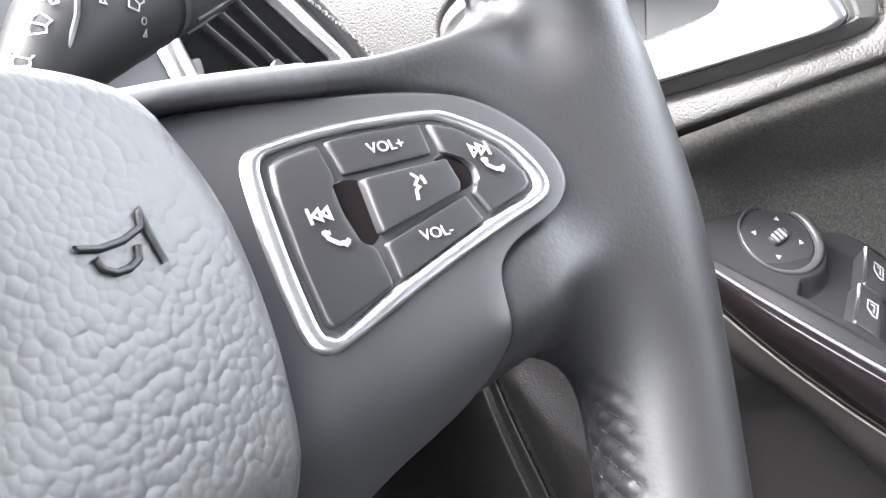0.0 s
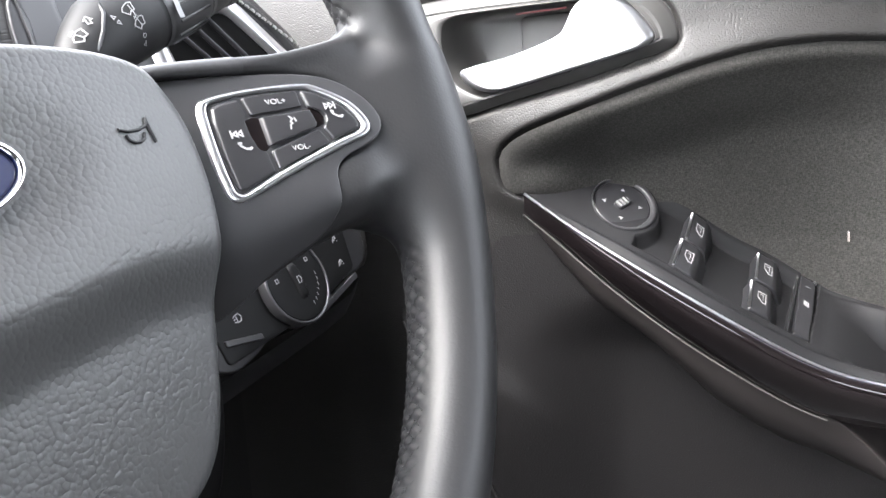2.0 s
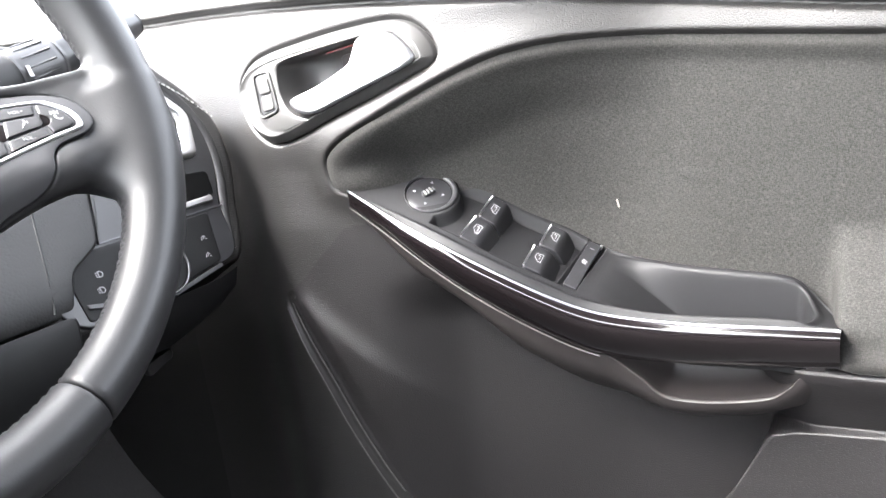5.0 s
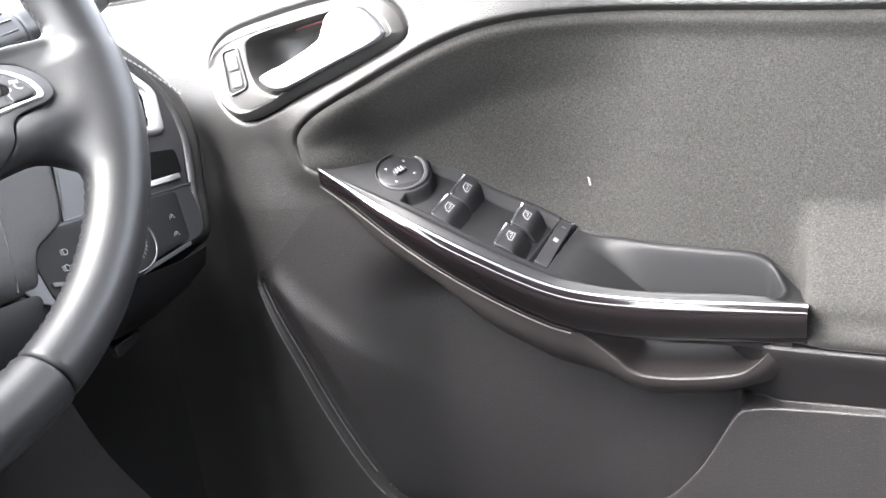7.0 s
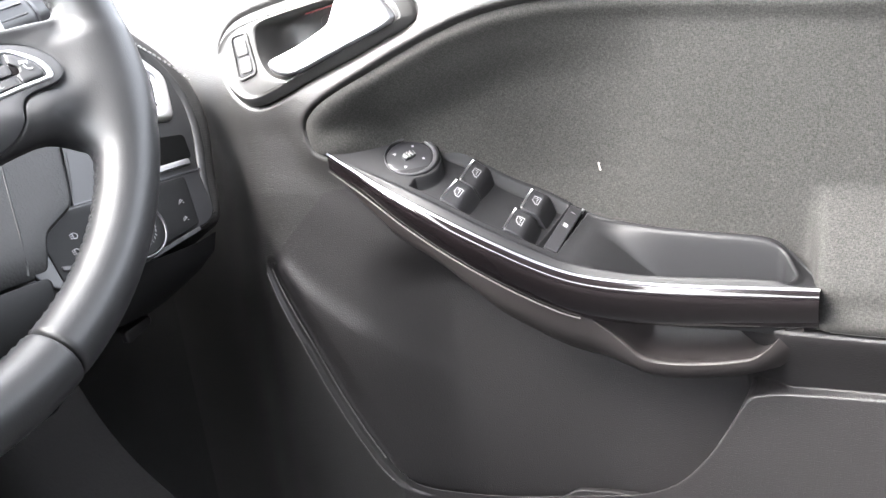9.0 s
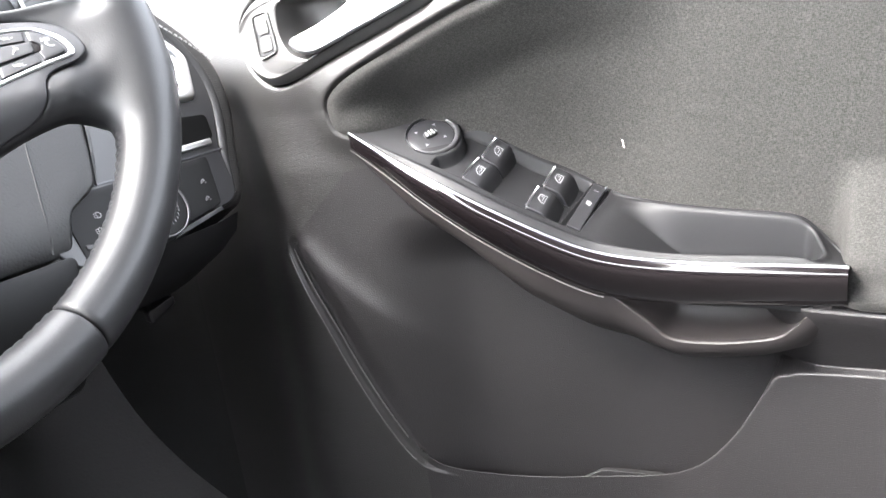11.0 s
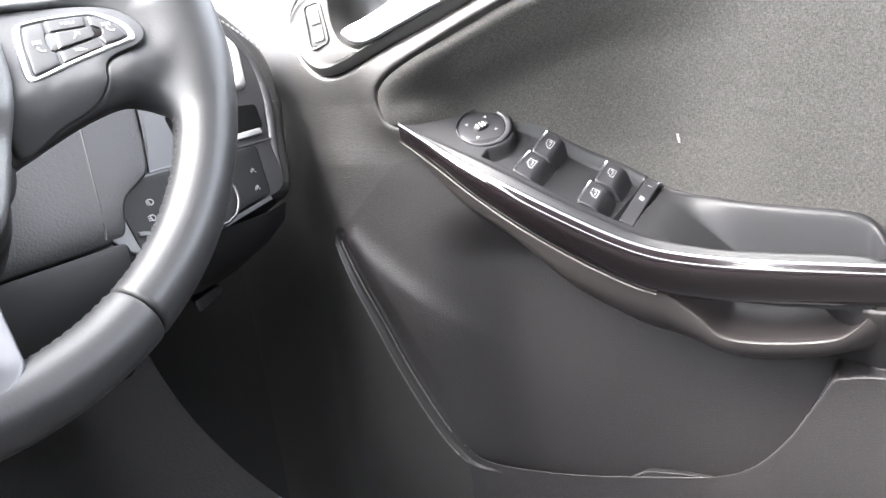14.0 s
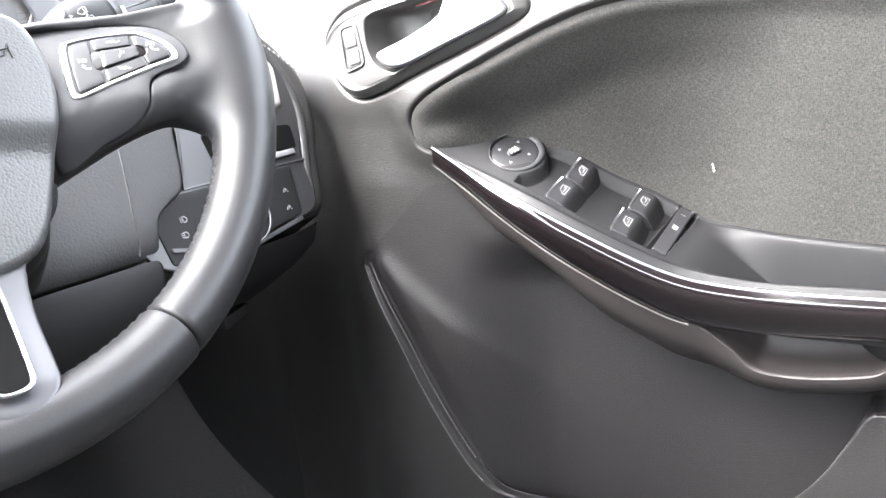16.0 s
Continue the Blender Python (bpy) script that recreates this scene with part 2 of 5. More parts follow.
def strokes(lines, width, mat, parent, m, name="symbol", depth=0.00015):
    """A printed symbol in m's xy plane: each line is one flat mitred ribbon."""
    v, f = [], []
    for line in lines:
        p = np.array(line, float)
        closed = len(p) > 2 and np.allclose(p[0], p[-1])
        if closed:
            p = p[:-1]
        n = len(p)
        seg = np.roll(p, -1, 0) - p
        seg /= np.maximum(np.linalg.norm(seg, axis=1, keepdims=True), 1e-9)
        before = np.roll(seg, 1, 0)
        if not closed:
            before[0], seg[-1] = seg[0], before[-1]
            p[0], p[-1] = p[0] - seg[0] * width / 2, p[-1] + seg[-1] * width / 2
        way = seg + before
        way /= np.maximum(np.linalg.norm(way, axis=1, keepdims=True), 1e-9)
        side = np.stack([-way[:, 1], way[:, 0]], 1)
        grow = np.minimum(2.0, 1 / np.maximum(0.3, (way * seg).sum(1, keepdims=True))) * width / 2
        k = len(v)
        for z in (0, depth):
            v += [(*q, z) for q in p + side * grow] + [(*q, z) for q in p - side * grow]
        for i in range(n if closed else n - 1):
            j = (i + 1) % n
            f += [(k + 2 * n + i, k + 3 * n + i, k + 3 * n + j, k + 2 * n + j), (k + i, k + 2 * n + i, k + 2 * n + j, k + j), (k + n + j, k + 3 * n + j, k + 3 * n + i, k + n + i)]
    ob = mesh_object(name, v, f, mat, parent, smooth=False)
    ob.matrix_local = m
    return ob


# ---- the steering wheel ----
RAKE = radians(24)
WHEEL = Matrix(((1, 0, 0, 0), (0, math.sin(RAKE), -math.cos(RAKE), 0), (0, math.cos(RAKE), math.sin(RAKE), 0.7), (0, 0, 0, 1)))
RR, TUBE = 0.1715, 0.0150


def fold(u):
    """How far the spoke's face turns under below its lower fold."""
    return 0.0015 * np.log1p(np.exp(np.clip((-0.0455 - u) / 0.0015, -40, 40)))


def pod_plane(p):
    return -0.0705 + 0.474 * abs(p[0]) - 0.336 * p[1] - float(fold(p[1]))


POD = spline([(0.0760, 0.0075), (0.0800, 0.0088), (0.0880, 0.0078), (0.0962, 0.0062), (0.1153, 0.0008), (0.1290, -0.0045), (0.1366, -0.0103), (0.1411, -0.0195), (0.1405, -0.0275), (0.1350, -0.0320), (0.1240, -0.0336), (0.1187, -0.0362), (0.1157, -0.0410), (0.1125, -0.0490), (0.1060, -0.0545), (0.0925, -0.0580), (0.0725, -0.0630), (0.0725, -0.0291)], 140, True)
SPOKE = spline([(0.052, 0.010), (0.0700, 0.0138), (0.0865, 0.0136), (0.1125, 0.0084), (0.124, 0.0056), (0.135, 0.0045), (0.150, 0.0045), (0.164, 0.006), (0.1715, -0.01), (0.168, -0.045), (0.160, -0.056), (0.148, -0.0615), (0.138, -0.0600), (0.128, -0.0565), (0.118, -0.0560), (0.103, -0.058), (0.08, -0.064), (0.060, -0.069), (0.052, -0.060), (0.050, -0.03)], 90, True)
SEAM = radians(-65)


def smooth_min(a, b, k):
    h = np.clip(0.5 + 0.5 * (b - a) / k, 0, 1)
    return b * (1 - h) + a * h - k * h * (1 - h)


def smooth_max(a, b, k):
    return -smooth_min(-a, -b, k)


def rim_tube(a):
    """Radius of the rim's section: thicker at the thumb rests."""
    deg = np.abs(np.degrees(a))
    deg = np.where(deg < 90, deg, 180 - deg)
    return TUBE + 0.0016 * np.exp(-((deg - 18) / 12) ** 2)


def spoke_plane(x, u):
    roll = smooth_step(-0.003, 0.005, u)
    plane = (-0.0730 + 0.474 * x - 0.336 * u - fold(u)) * (1 - roll) + (-0.0698 + 0.472 * x) * roll - 0.5 * np.maximum(u - 0.012, 0) - 0.25 * np.maximum(-0.078 - u, 0)
    return plane - 0.85 * 0.0025 * np.log1p(np.exp(np.clip((plane - 0.001) / 0.0025, -40, 40)))


def leather_skin(x, u, d, outline, pod):
    """Signed distance from the leather over rim and spoke; outline and pod are plan distances from the spoke's and the pod's edges."""
    torus = np.hypot(np.hypot(x, u) - RR, d / 1.02) - rim_tube(np.arctan2(u, x))
    # a padded lip stands round the pod's outer end
    plane = spoke_plane(x, u) + 0.0020 * np.exp(-((pod - 0.0100) / 0.0080) ** 2) * smooth_step(0.108, 0.134, x)
    slab = smooth_max(smooth_max(outline, (d - plane) / 1.157, 0.007), (plane - 0.019 - d) / 1.157, 0.005)
    skin_ = smooth_min(torus, slab, 0.005 + 0.012 * smooth_step(0.003, -0.014, u))
    bed = -0.0745 + 0.474 * x - 0.336 * u - fold(u)
    skin_ = smooth_max(skin_, -np.maximum(pod - 0.0005, bed - d), 0.0016)
    return smooth_max(skin_, math.sin(SEAM) * x - math.cos(SEAM) * u + 0.0003, 0.003)


def surface_net(val, lo, step):
    """Quads round the zero level of a 3D array of distances."""
    neg = val < 0
    c = [neg[i:neg.shape[0] - 1 + i, j:neg.shape[1] - 1 + j, k:neg.shape[2] - 1 + k] for i in (0, 1) for j in (0, 1) for k in (0, 1)]
    some = np.logical_or.reduce(c) & ~np.logical_and.reduce(c)
    at = np.full(some.shape, -1)
    at[some] = np.arange(some.sum())
    base = np.argwhere(some)
    total, count = np.zeros((len(base), 3)), np.zeros(len(base))
    for axis in range(3):
        for p in (0, 1):
            for q in (0, 1):
                o = np.zeros(3, int)
                o[[n for n in range(3) if n != axis]] = p, q
                e = o.copy()
                e[axis] = 1
                a, b = val[tuple((base + o).T)], val[tuple((base + e).T)]
                hit = (a < 0) != (b < 0)
                s = np.where(hit, a / np.where(hit, a - b, 1), 0)
                total += np.where(hit[:, None], base + o + s[:, None] * (e - o), 0)
                count += hit
    faces = []
    for axis in range(3):
        j, k = (axis + 1) % 3, (axis + 2) % 3
        first = np.take(neg, range(neg.shape[axis] - 1), axis)
        second = np.take(neg, range(1, neg.shape[axis]), axis)
        e = np.argwhere(first != second)
        e = e[(e[:, j] > 0) & (e[:, k] > 0) & (e[:, j] < neg.shape[j] - 1) & (e[:, k] < neg.shape[k] - 1)]
        turn = first[tuple(e.T)]
        quad = []
        for dj, dk in ((1, 1), (0, 1), (0, 0), (1, 0)):
            w = e.copy()
            w[:, j] -= dj
            w[:, k] -= dk
            quad.append(at[tuple(w.T)])
        quad = np.stack(quad, 1)
        faces.append(np.where(turn[:, None], quad, quad[:, ::-1]))
    return np.asarray(lo) + step * total / count[:, None], np.concatenate(faces)


def build_wheel():
    wheel = thing("steering_wheel", "black leather steering wheel with silver-trimmed button pods", "steering wheel", WHEEL)
    # leather over rim and spoke in one skin, quilted along the lacing of the inner edge
    pitch, band0, cell = radians(2.0), 3.10, 0.47
    step, lo = 0.00125, np.array([0.0, -0.178, -0.066])
    gx, gu, gd = np.arange(0, 0.1925, step), np.arange(lo[1], 0.1925, step), np.arange(lo[2], 0.0192, step)
    flat = np.stack(np.meshgrid(gx, gu, indexing="ij"), -1).reshape(-1, 2)
    shape = (len(gx), len(gu), 1)
    val = leather_skin(gx[:, None, None], gu[None, :, None], gd[None, None, :], away(flat, SPOKE, True).reshape(shape), away(flat, POD, True).reshape(shape))
    v, f = surface_net(val, lo, step)

    def settle(v, times, most=0.0006, level=0.0):
        """Points drawn onto the leather, and the slope of the distance there."""
        probe = lambda w: leather_skin(w[:, 0], w[:, 1], w[:, 2], away(w[:, :2], SPOKE, True), away(w[:, :2], POD, True))  # noqa: E731
        for _ in range(times):
            e = 0.0002
            h = probe(v)
            grad = np.stack([probe(v + e * np.eye(3)[n]) - h for n in range(3)], 1) / e
            v = v - np.clip((h - level) / np.maximum((grad ** 2).sum(1), 0.3), -most, most)[:, None] * grad
        return v, grad / np.maximum(np.linalg.norm(grad, axis=1, keepdims=True), 0.3)
    v, out = settle(v, 3)
    v[:, 0] = np.maximum(v[:, 0], 0)
    # satin cap along the upper edge of each spoke, lying on the skin
    mid = v[f].mean(1)
    on_top = (mid[:, 0] > 0.066) & (mid[:, 0] < 0.1120) & (mid[:, 1] > -0.004) & (mid[:, 1] < 0.022) & (away(mid[:, :2], POD, True) > -0.0006) & (mid[:, 2] > spoke_plane(mid[:, 0], mid[:, 1]) - 0.009)
    used, back = np.unique(f[on_top], return_inverse=True)
    cap = v[used] + 0.0003 * out[used]
    cap[:, 0] = np.minimum(cap[:, 0], 0.1120)
    back = back.reshape(-1, 4)
    for sgn in (1, -1):
        mesh_object("spoke_cap", cap * (sgn, 1, 1), back if sgn > 0 else back[:, ::-1], SATIN, wheel, label="satin black cap along the spoke")

    def laced(a):
        deg = np.degrees(a)
        return smooth_step(0.5, 2.0, deg) * smooth_step(72, 68, deg) + smooth_step(-25, -28, deg) * smooth_step(-90, -86, deg)

    def on_skin(a, s, out=0.0):
        r = rim_tube(a) + out
        return np.stack([(RR + r * np.cos(s)) * np.cos(a), (RR + r * np.cos(s)) * np.sin(a), 1.02 * r * np.sin(s)], -1)

    def puff(a, sec):
        p, q = a / pitch, (sec % (2 * np.pi) - band0 - np.where(a > 0, 0.16, 0.0)) / cell
        quilt = np.sqrt(np.abs(np.sin(np.pi * (p + q)) * np.sin(np.pi * (p - q))))
        return (0.0013 * quilt - 0.0007) * smooth_step(-0.05, 0.15, q) * smooth_step(2.05, 1.85, q) * laced(a)

    a, rho = np.arctan2(v[:, 1], v[:, 0]), np.hypot(v[:, 0], v[:, 1])
    sec = np.arctan2(v[:, 2] / 1.02, rho - RR)
    near = smooth_step(0.0065, 0.0035, np.hypot(rho - RR, v[:, 2]) - rim_tube(a))
    lift = puff(a, sec) * near
    v = v + lift[:, None] * np.stack([np.cos(sec) * np.cos(a), np.cos(sec) * np.sin(a), np.sin(sec)], 1)
    mesh_object("leather_rim", v, f, LEATHER, wheel, label="smooth black leather rim and spoke")
    mesh_object("leather_rim", v * (-1, 1, 1), f[:, ::-1], LEATHER, wheel, label="smooth black leather rim and spoke")
    sec = np.linspace(0, 2 * np.pi, 64, endpoint=False)
    th = np.radians(np.linspace(-115, -65, 200))
    rows = []
    for b in th:
        gap = min(abs(b - th[0]), abs(b - th[-1])) * RR
        r = rim_tube(b) + 0.0003 - 0.0030 * max(0, 1 - gap / 0.0020) ** 2
        r = r + puff(np.full(64, b), sec)
        rows.append(np.stack([(RR + r * np.cos(sec)) * math.cos(b), (RR + r * np.cos(sec)) * math.sin(b), r * 1.02 * np.sin(sec)], 1))
    mesh_object("lower_rim", np.concatenate(rows), grid_faces(len(th), 64, False, True), LEATHER, wheel)
    # crossed thread between the pillows
    v, f = [], []

    def thread(p, q, r=0.00030):
        p, q = Vector(p), Vector(q)
        d = (q - p).normalized()
        a = d.orthogonal().normalized() * r
        b = d.cross(a)
        at = len(v)
        for c in (p, q):
            for x, y in ((1, 0), (0, 1), (-1, 0), (0, -1)):
                v.append(tuple(c + a * x + b * y))
        for i in range(4):
            f.append((at + i, at + (i + 1) % 4, at + 4 + (i + 1) % 4, at + 4 + i))

    for low, top, shift in ((-96, -65, 0.0), (-65, -28, 0.0), (2, 70, 0.16)):
        for i in range(int(math.ceil(radians(low) / pitch)), int(radians(top) / pitch)):
            for way in (1, -1):
                s = np.arange(9) / 4
                line = on_skin((i + way * s) * pitch, band0 + shift + cell * s, -0.0004)
                if low > -70:
                    line = settle(line, 4, 0.003, -0.0004)[0]
                for q0, q1 in zip(line, line[1:]):
                    thread(q0, q1)
    tagged(mesh_object("stitching", v, f, THREAD, wheel, smooth=False, label="dark crossed stitching"), kind="stuff")
    # cover over the hub
    half = [(0.0, 0.024), (0.03, 0.0222), (0.058, 0.0175), (0.0745, 0.0115), (0.0795, 0.0037), (0.0822, -0.0096), (0.0800, -0.028), (0.0742, -0.045), (0.0650, -0.067), (0.0500, -0.094), (0.031, -0.103), (0.0, -0.1035)]
    outline = spline(half + [(-x, y) for x, y in half[-2:0:-1]], 160, True)

    def cover(p):
        x, u = p
        d = -0.0130 - 0.0045 * min((x / 0.083) ** 2 + ((u + 0.035) / 0.07) ** 2, 1.4)
        d -= 0.0045 * math.exp(-((x / 0.038) ** 2 + ((u + 0.007) / 0.019) ** 2) ** 2)
        step = smooth_step(-0.036, -0.056, u + 0.16 * max(0.0, abs(x) - 0.045))
        return d - 0.007 * step
    v, f = pad(outline, cover, 0.0045, 0.024, rings=60, steps=6, centre=(0, -0.035))
    mesh_object("hub_cover", v, f, AIRBAG, wheel, label="pebbled black hub cover")
    # badge without lettering
    el = lambda a, b, n=72: np.stack([a * np.cos(np.linspace(0, 2 * np.pi, n, endpoint=False)), b * np.sin(np.linspace(0, 2 * np.pi, n, endpoint=False)) - 0.007], 1)  # noqa: E731
    bh = lambda p: -0.0155 - 0.0012 * (p[0] / 0.03) ** 2  # noqa: E731
    v, f = pad(el(0.0246, 0.0094), bh, 0.001, 0.006, rings=6)
    badge = mesh_object("badge", v, f, BLUE, wheel, label="blue oval badge with chrome ring")
    v, f = band(el(0.0268, 0.0112), el(0.0245, 0.0093), bh, 0.0012, 0.006)
    mesh_object("ring", v, f, CHROME, badge)
    strokes([[(-0.015, 0.0), (0.015, 0.0)]], 0.0050, WHITE, badge, Matrix.Translation((0.001, -0.007, -0.0150)) @ Matrix.Diagonal((0.85, 0.85, 1, 1)), "bar")
    # horn mark: two relief lines lying on the cover
    for mark in ([(0.0545, -0.0056), (0.0575, -0.0066), (0.0610, -0.0068), (0.0642, -0.0062), (0.0652, -0.0040), (0.0650, -0.0075), (0.0652, -0.0112)], [(0.0563, -0.0074), (0.0566, -0.0088), (0.0580, -0.0098), (0.0600, -0.0100), (0.0618, -0.0095), (0.0626, -0.0080)]):
        fine = []
        for p, q in zip(mark, mark[1:]):
            fine += [(p[0] + (q[0] - p[0]) * s / 6, p[1] + (q[1] - p[1]) * s / 6) for s in range(6)]
        fine.append(mark[-1])
        v, f = sweep(np.array([(x, u, cover((x, u)) + 0.0003) for x, u in fine]), (0, 0, 1), ring_section(0.00048, 8))
        mesh_object("horn_symbol", v, f, BLACKPRINT, wheel)
    words("AIRBAG", 0.0085, AIRBAG, wheel, Matrix.Translation((0.0, -0.086, cover((0.0, -0.086)) + 0.0003)) @ Euler((0, 0, 0)).to_matrix().to_4x4(), "embossed_lettering", 0.0006)
    return wheel


wheel = build_wheel()


def build_pod(sgn):
    """The button pod of a spoke: plate, silver ring, keys."""
    S = lambda pts: [(sgn * x, y) for x, y in pts]  # noqa: E731
    plate = POD * (sgn, 1)
    v, f = pad(plate, lambda p: pod_plane(p) - 0.0010, 0.0012, 0.006, rings=5)
    bezel = mesh_object("pod_plate", v, f, SATIN, wheel, label="satin black pod plate")
    ring_out = [(0.0941, -0.0033), (0.0990, -0.0019), (0.1107, -0.0033), (0.1240, -0.0066), (0.1285, -0.0091), (0.1345, -0.0168), (0.1361, -0.0235), (0.1352, -0.0280), (0.1318, -0.0299), (0.1229, -0.0306), (0.1073, -0.0322), (0.0905, -0.0346), (0.0866, -0.0340), (0.0855, -0.0312), (0.0872, -0.0228), (0.0904, -0.0120)]
    ring_in = [(0.0963, -0.0047), (0.0994, -0.0038), (0.1096, -0.0049), (0.1225, -0.0081), (0.1264, -0.0102), (0.1322, -0.0178), (0.1337, -0.0240), (0.1328, -0.0268), (0.1300, -0.0276), (0.1213, -0.0280), (0.1019, -0.0304), (0.0905, -0.0326), (0.0887, -0.0319), (0.0883, -0.0302), (0.0907, -0.0207), (0.0941, -0.0097)]
    outer, inner = spline(S(ring_out), 150, True), spline(S(ring_in), 150, True)
    v, f = band(outer, inner, lambda p: pod_plane(p) - 0.0008, 0.0009, 0.002)
    mesh_object("ring", v, f, SILVER, bezel, label="satin silver ring")
    # dark well under the keys
    mid = inner.mean(0)
    v, f = pad(mid + (inner - mid) * 1.004, lambda p: pod_plane(p) - 0.0022, 0.0003, 0.003, rings=3)
    mesh_object("key_well", v, f, BLACKPRINT, bezel)

    def key(pts, lift, name, rnd=0.0006, corner=0.0007, mat=BUTTON):
        o = np.array(spline_corner(S(pts), corner))
        return mesh_object(name, *pad(o, lambda p: pod_plane(p) + lift, rnd, 0.002, rings=4), mat, bezel)
    key([(0.0970, -0.0053), (0.0994, -0.0046), (0.1050, -0.0050), (0.1040, -0.0106), (0.1029, -0.0117), (0.1015, -0.0165), (0.1009, -0.0222), (0.1024, -0.0238), (0.1009, -0.0302), (0.0906, -0.0318), (0.0894, -0.0313), (0.0892, -0.0300), (0.0915, -0.0206), (0.0948, -0.0100)], 0.0002, "key", 0.0009)
    key([(0.1064, -0.0052), (0.1098, -0.0056), (0.1219, -0.0086), (0.1203, -0.0141), (0.1055, -0.0114)], 0.0, "key")
    key([(0.1042, -0.0237), (0.1205, -0.0226), (0.1207, -0.0277), (0.1025, -0.0299)], 0.0, "key")
    key([(0.1232, -0.0090), (0.1261, -0.0108), (0.1312, -0.0181), (0.1326, -0.0240), (0.1319, -0.0262), (0.1298, -0.0269), (0.1222, -0.0274), (0.1220, -0.0227), (0.1240, -0.0214), (0.1249, -0.0190), (0.1240, -0.0158), (0.1219, -0.0147)], 0.0002, "key", 0.0009)
    key([(0.1072, -0.0130), (0.1213, -0.0157), (0.1207, -0.0203), (0.1197, -0.0216), (0.1043, -0.0221)], 0.0007, "rocker_key", 0.0006, 0.0005)
    # black pads paint the shading of the hollows at the rocker's ends
    for pts in ([(0.1026, -0.0118), (0.1058, -0.0118), (0.1078, -0.0130), (0.1050, -0.0224), (0.1027, -0.0234), (0.1006, -0.0224), (0.1010, -0.0160)], [(0.1204, -0.0147), (0.1230, -0.0150), (0.1246, -0.0172), (0.1248, -0.0198), (0.1234, -0.0218), (0.1196, -0.0220)]):
        key(pts, -0.0009, "scoop_shade", 0.0003, 0.0008, GLOSS)
    # prints
    if sgn > 0:
        tilt = Euler((math.atan(-0.336), -math.atan(0.474), radians(-13))).to_matrix().to_4x4()
        on = lambda x, y, lift=0.0002: Matrix.Translation((x, y, pod_plane((x, y)) + lift)) @ tilt  # noqa: E731
        words("VOL+", 0.0028, WHITE, bezel, on(0.1141, -0.0098))
        words("VOL-", 0.0028, WHITE, bezel, on(0.1118, -0.0259))
        strokes([[(0.000, 0.0022), (0.0008, 0.0012), (-0.0002, 0.0002), (0.0004, -0.0004), (-0.0004, -0.0008), (-0.0008, -0.0024)], [(0.0016, 0.0014), (0.0018, 0.0002)]], 0.0005, WHITE, bezel, on(0.1134, -0.0176, 0.0009), "voice_symbol")
        for x, y, px, py, flip in ((0.0983, -0.0154, 0.0977, -0.0196, 1), (0.1270, -0.0166, 0.1277, -0.0201, -1)):
            strokes([[(-0.0022, 0.0012), (-0.0022, -0.0012)], [(-0.0018, 0), (-0.0004, 0.001), (-0.0004, -0.001), (-0.0018, 0)], [(-0.0002, 0), (0.0012, 0.001), (0.0012, -0.001), (-0.0002, 0)]], 0.0005, WHITE, bezel, on(x, y, 0.0004) @ Matrix.Diagonal((flip, 1, 1, 1)), "skip_symbol")
            strokes([[(-0.0014, 0.0014), (-0.0012, 0.0002), (0.0002, -0.0010), (0.0016, -0.0010)], [(-0.0016, 0.0012), (-0.0009, 0.0012)], [(0.0012, -0.0014), (0.0018, -0.0008)]], 0.0007, WHITE, bezel, on(px, py, 0.0004), "phone_symbol")


def spline_corner(pts, r, n=4):
    """A polygon whose corners are rounded by r."""
    out, k = [], len(pts)
    for i in range(k):
        a, b, c = Vector(pts[i - 1]), Vector(pts[i]), Vector(pts[(i + 1) % k])
        u, w = a - b, c - b
        ru, rw = min(r, u.length * 0.4), min(r, w.length * 0.4)
        p0, p1 = b + u.normalized() * ru, b + w.normalized() * rw
        for s in range(n + 1):
            t = s / n
            out.append(tuple(p0 * (1 - t) ** 2 + b * 2 * t * (1 - t) + p1 * t * t))
    return out


build_pod(1)
build_pod(-1)

# lower spoke: satin plate with a silver inlay
half = [(0.0, -0.090), (0.040, -0.093), (0.0365, -0.105), (0.0315, -0.115), (0.0255, -0.130), (0.0200, -0.150), (0.0165, -0.1595), (0.0085, -0.1655), (0.0, -0.1670)]
low = spline(half + [(-x, y) for x, y in half[-2:0:-1]], 110, True)
hl = lambda p: float(np.interp(-p[1], [0.09, 0.10, 0.115, 0.13, 0.145, 0.155, 0.168], [-0.034, -0.029, -0.018, -0.007, 0.003, 0.0095, 0.0158]))  # noqa: E731
v, f = pad(low, hl, 0.003, 0.016, rings=24)
lower_spoke = mesh_object("lower_spoke", v, f, GREYSAT, wheel, label="dark silver lower spoke with bright inlay")
o1 = np.array(spline_corner([(-0.0250, -0.096), (0.0250, -0.096), (0.0078, -0.1565), (-0.0078, -0.1565)], 0.006, 8))
o2 = np.array(spline_corner([(-0.0228, -0.096), (0.0228, -0.096), (0.0060, -0.1545), (-0.0060, -0.1545)], 0.005, 8))
o1, o2 = [np.concatenate([o[i] + (o[(i + 1) % len(o)] - o[i]) * np.linspace(0, 1, 8, endpoint=False)[:, None] for i in range(len(o))]) for o in (o1, o2)]
v, f = band(o1, o2, lambda p: hl(p) + 0.0024, 0.0010, 0.003)
mesh_object("inlay_frame", v, f, CHROME, lower_spoke)
v, f = pad(o2, lambda p: hl(p) + 0.0022, 0.0005, 0.003, rings=24)
mesh_object("inlay", v, f, VOID, lower_spoke)

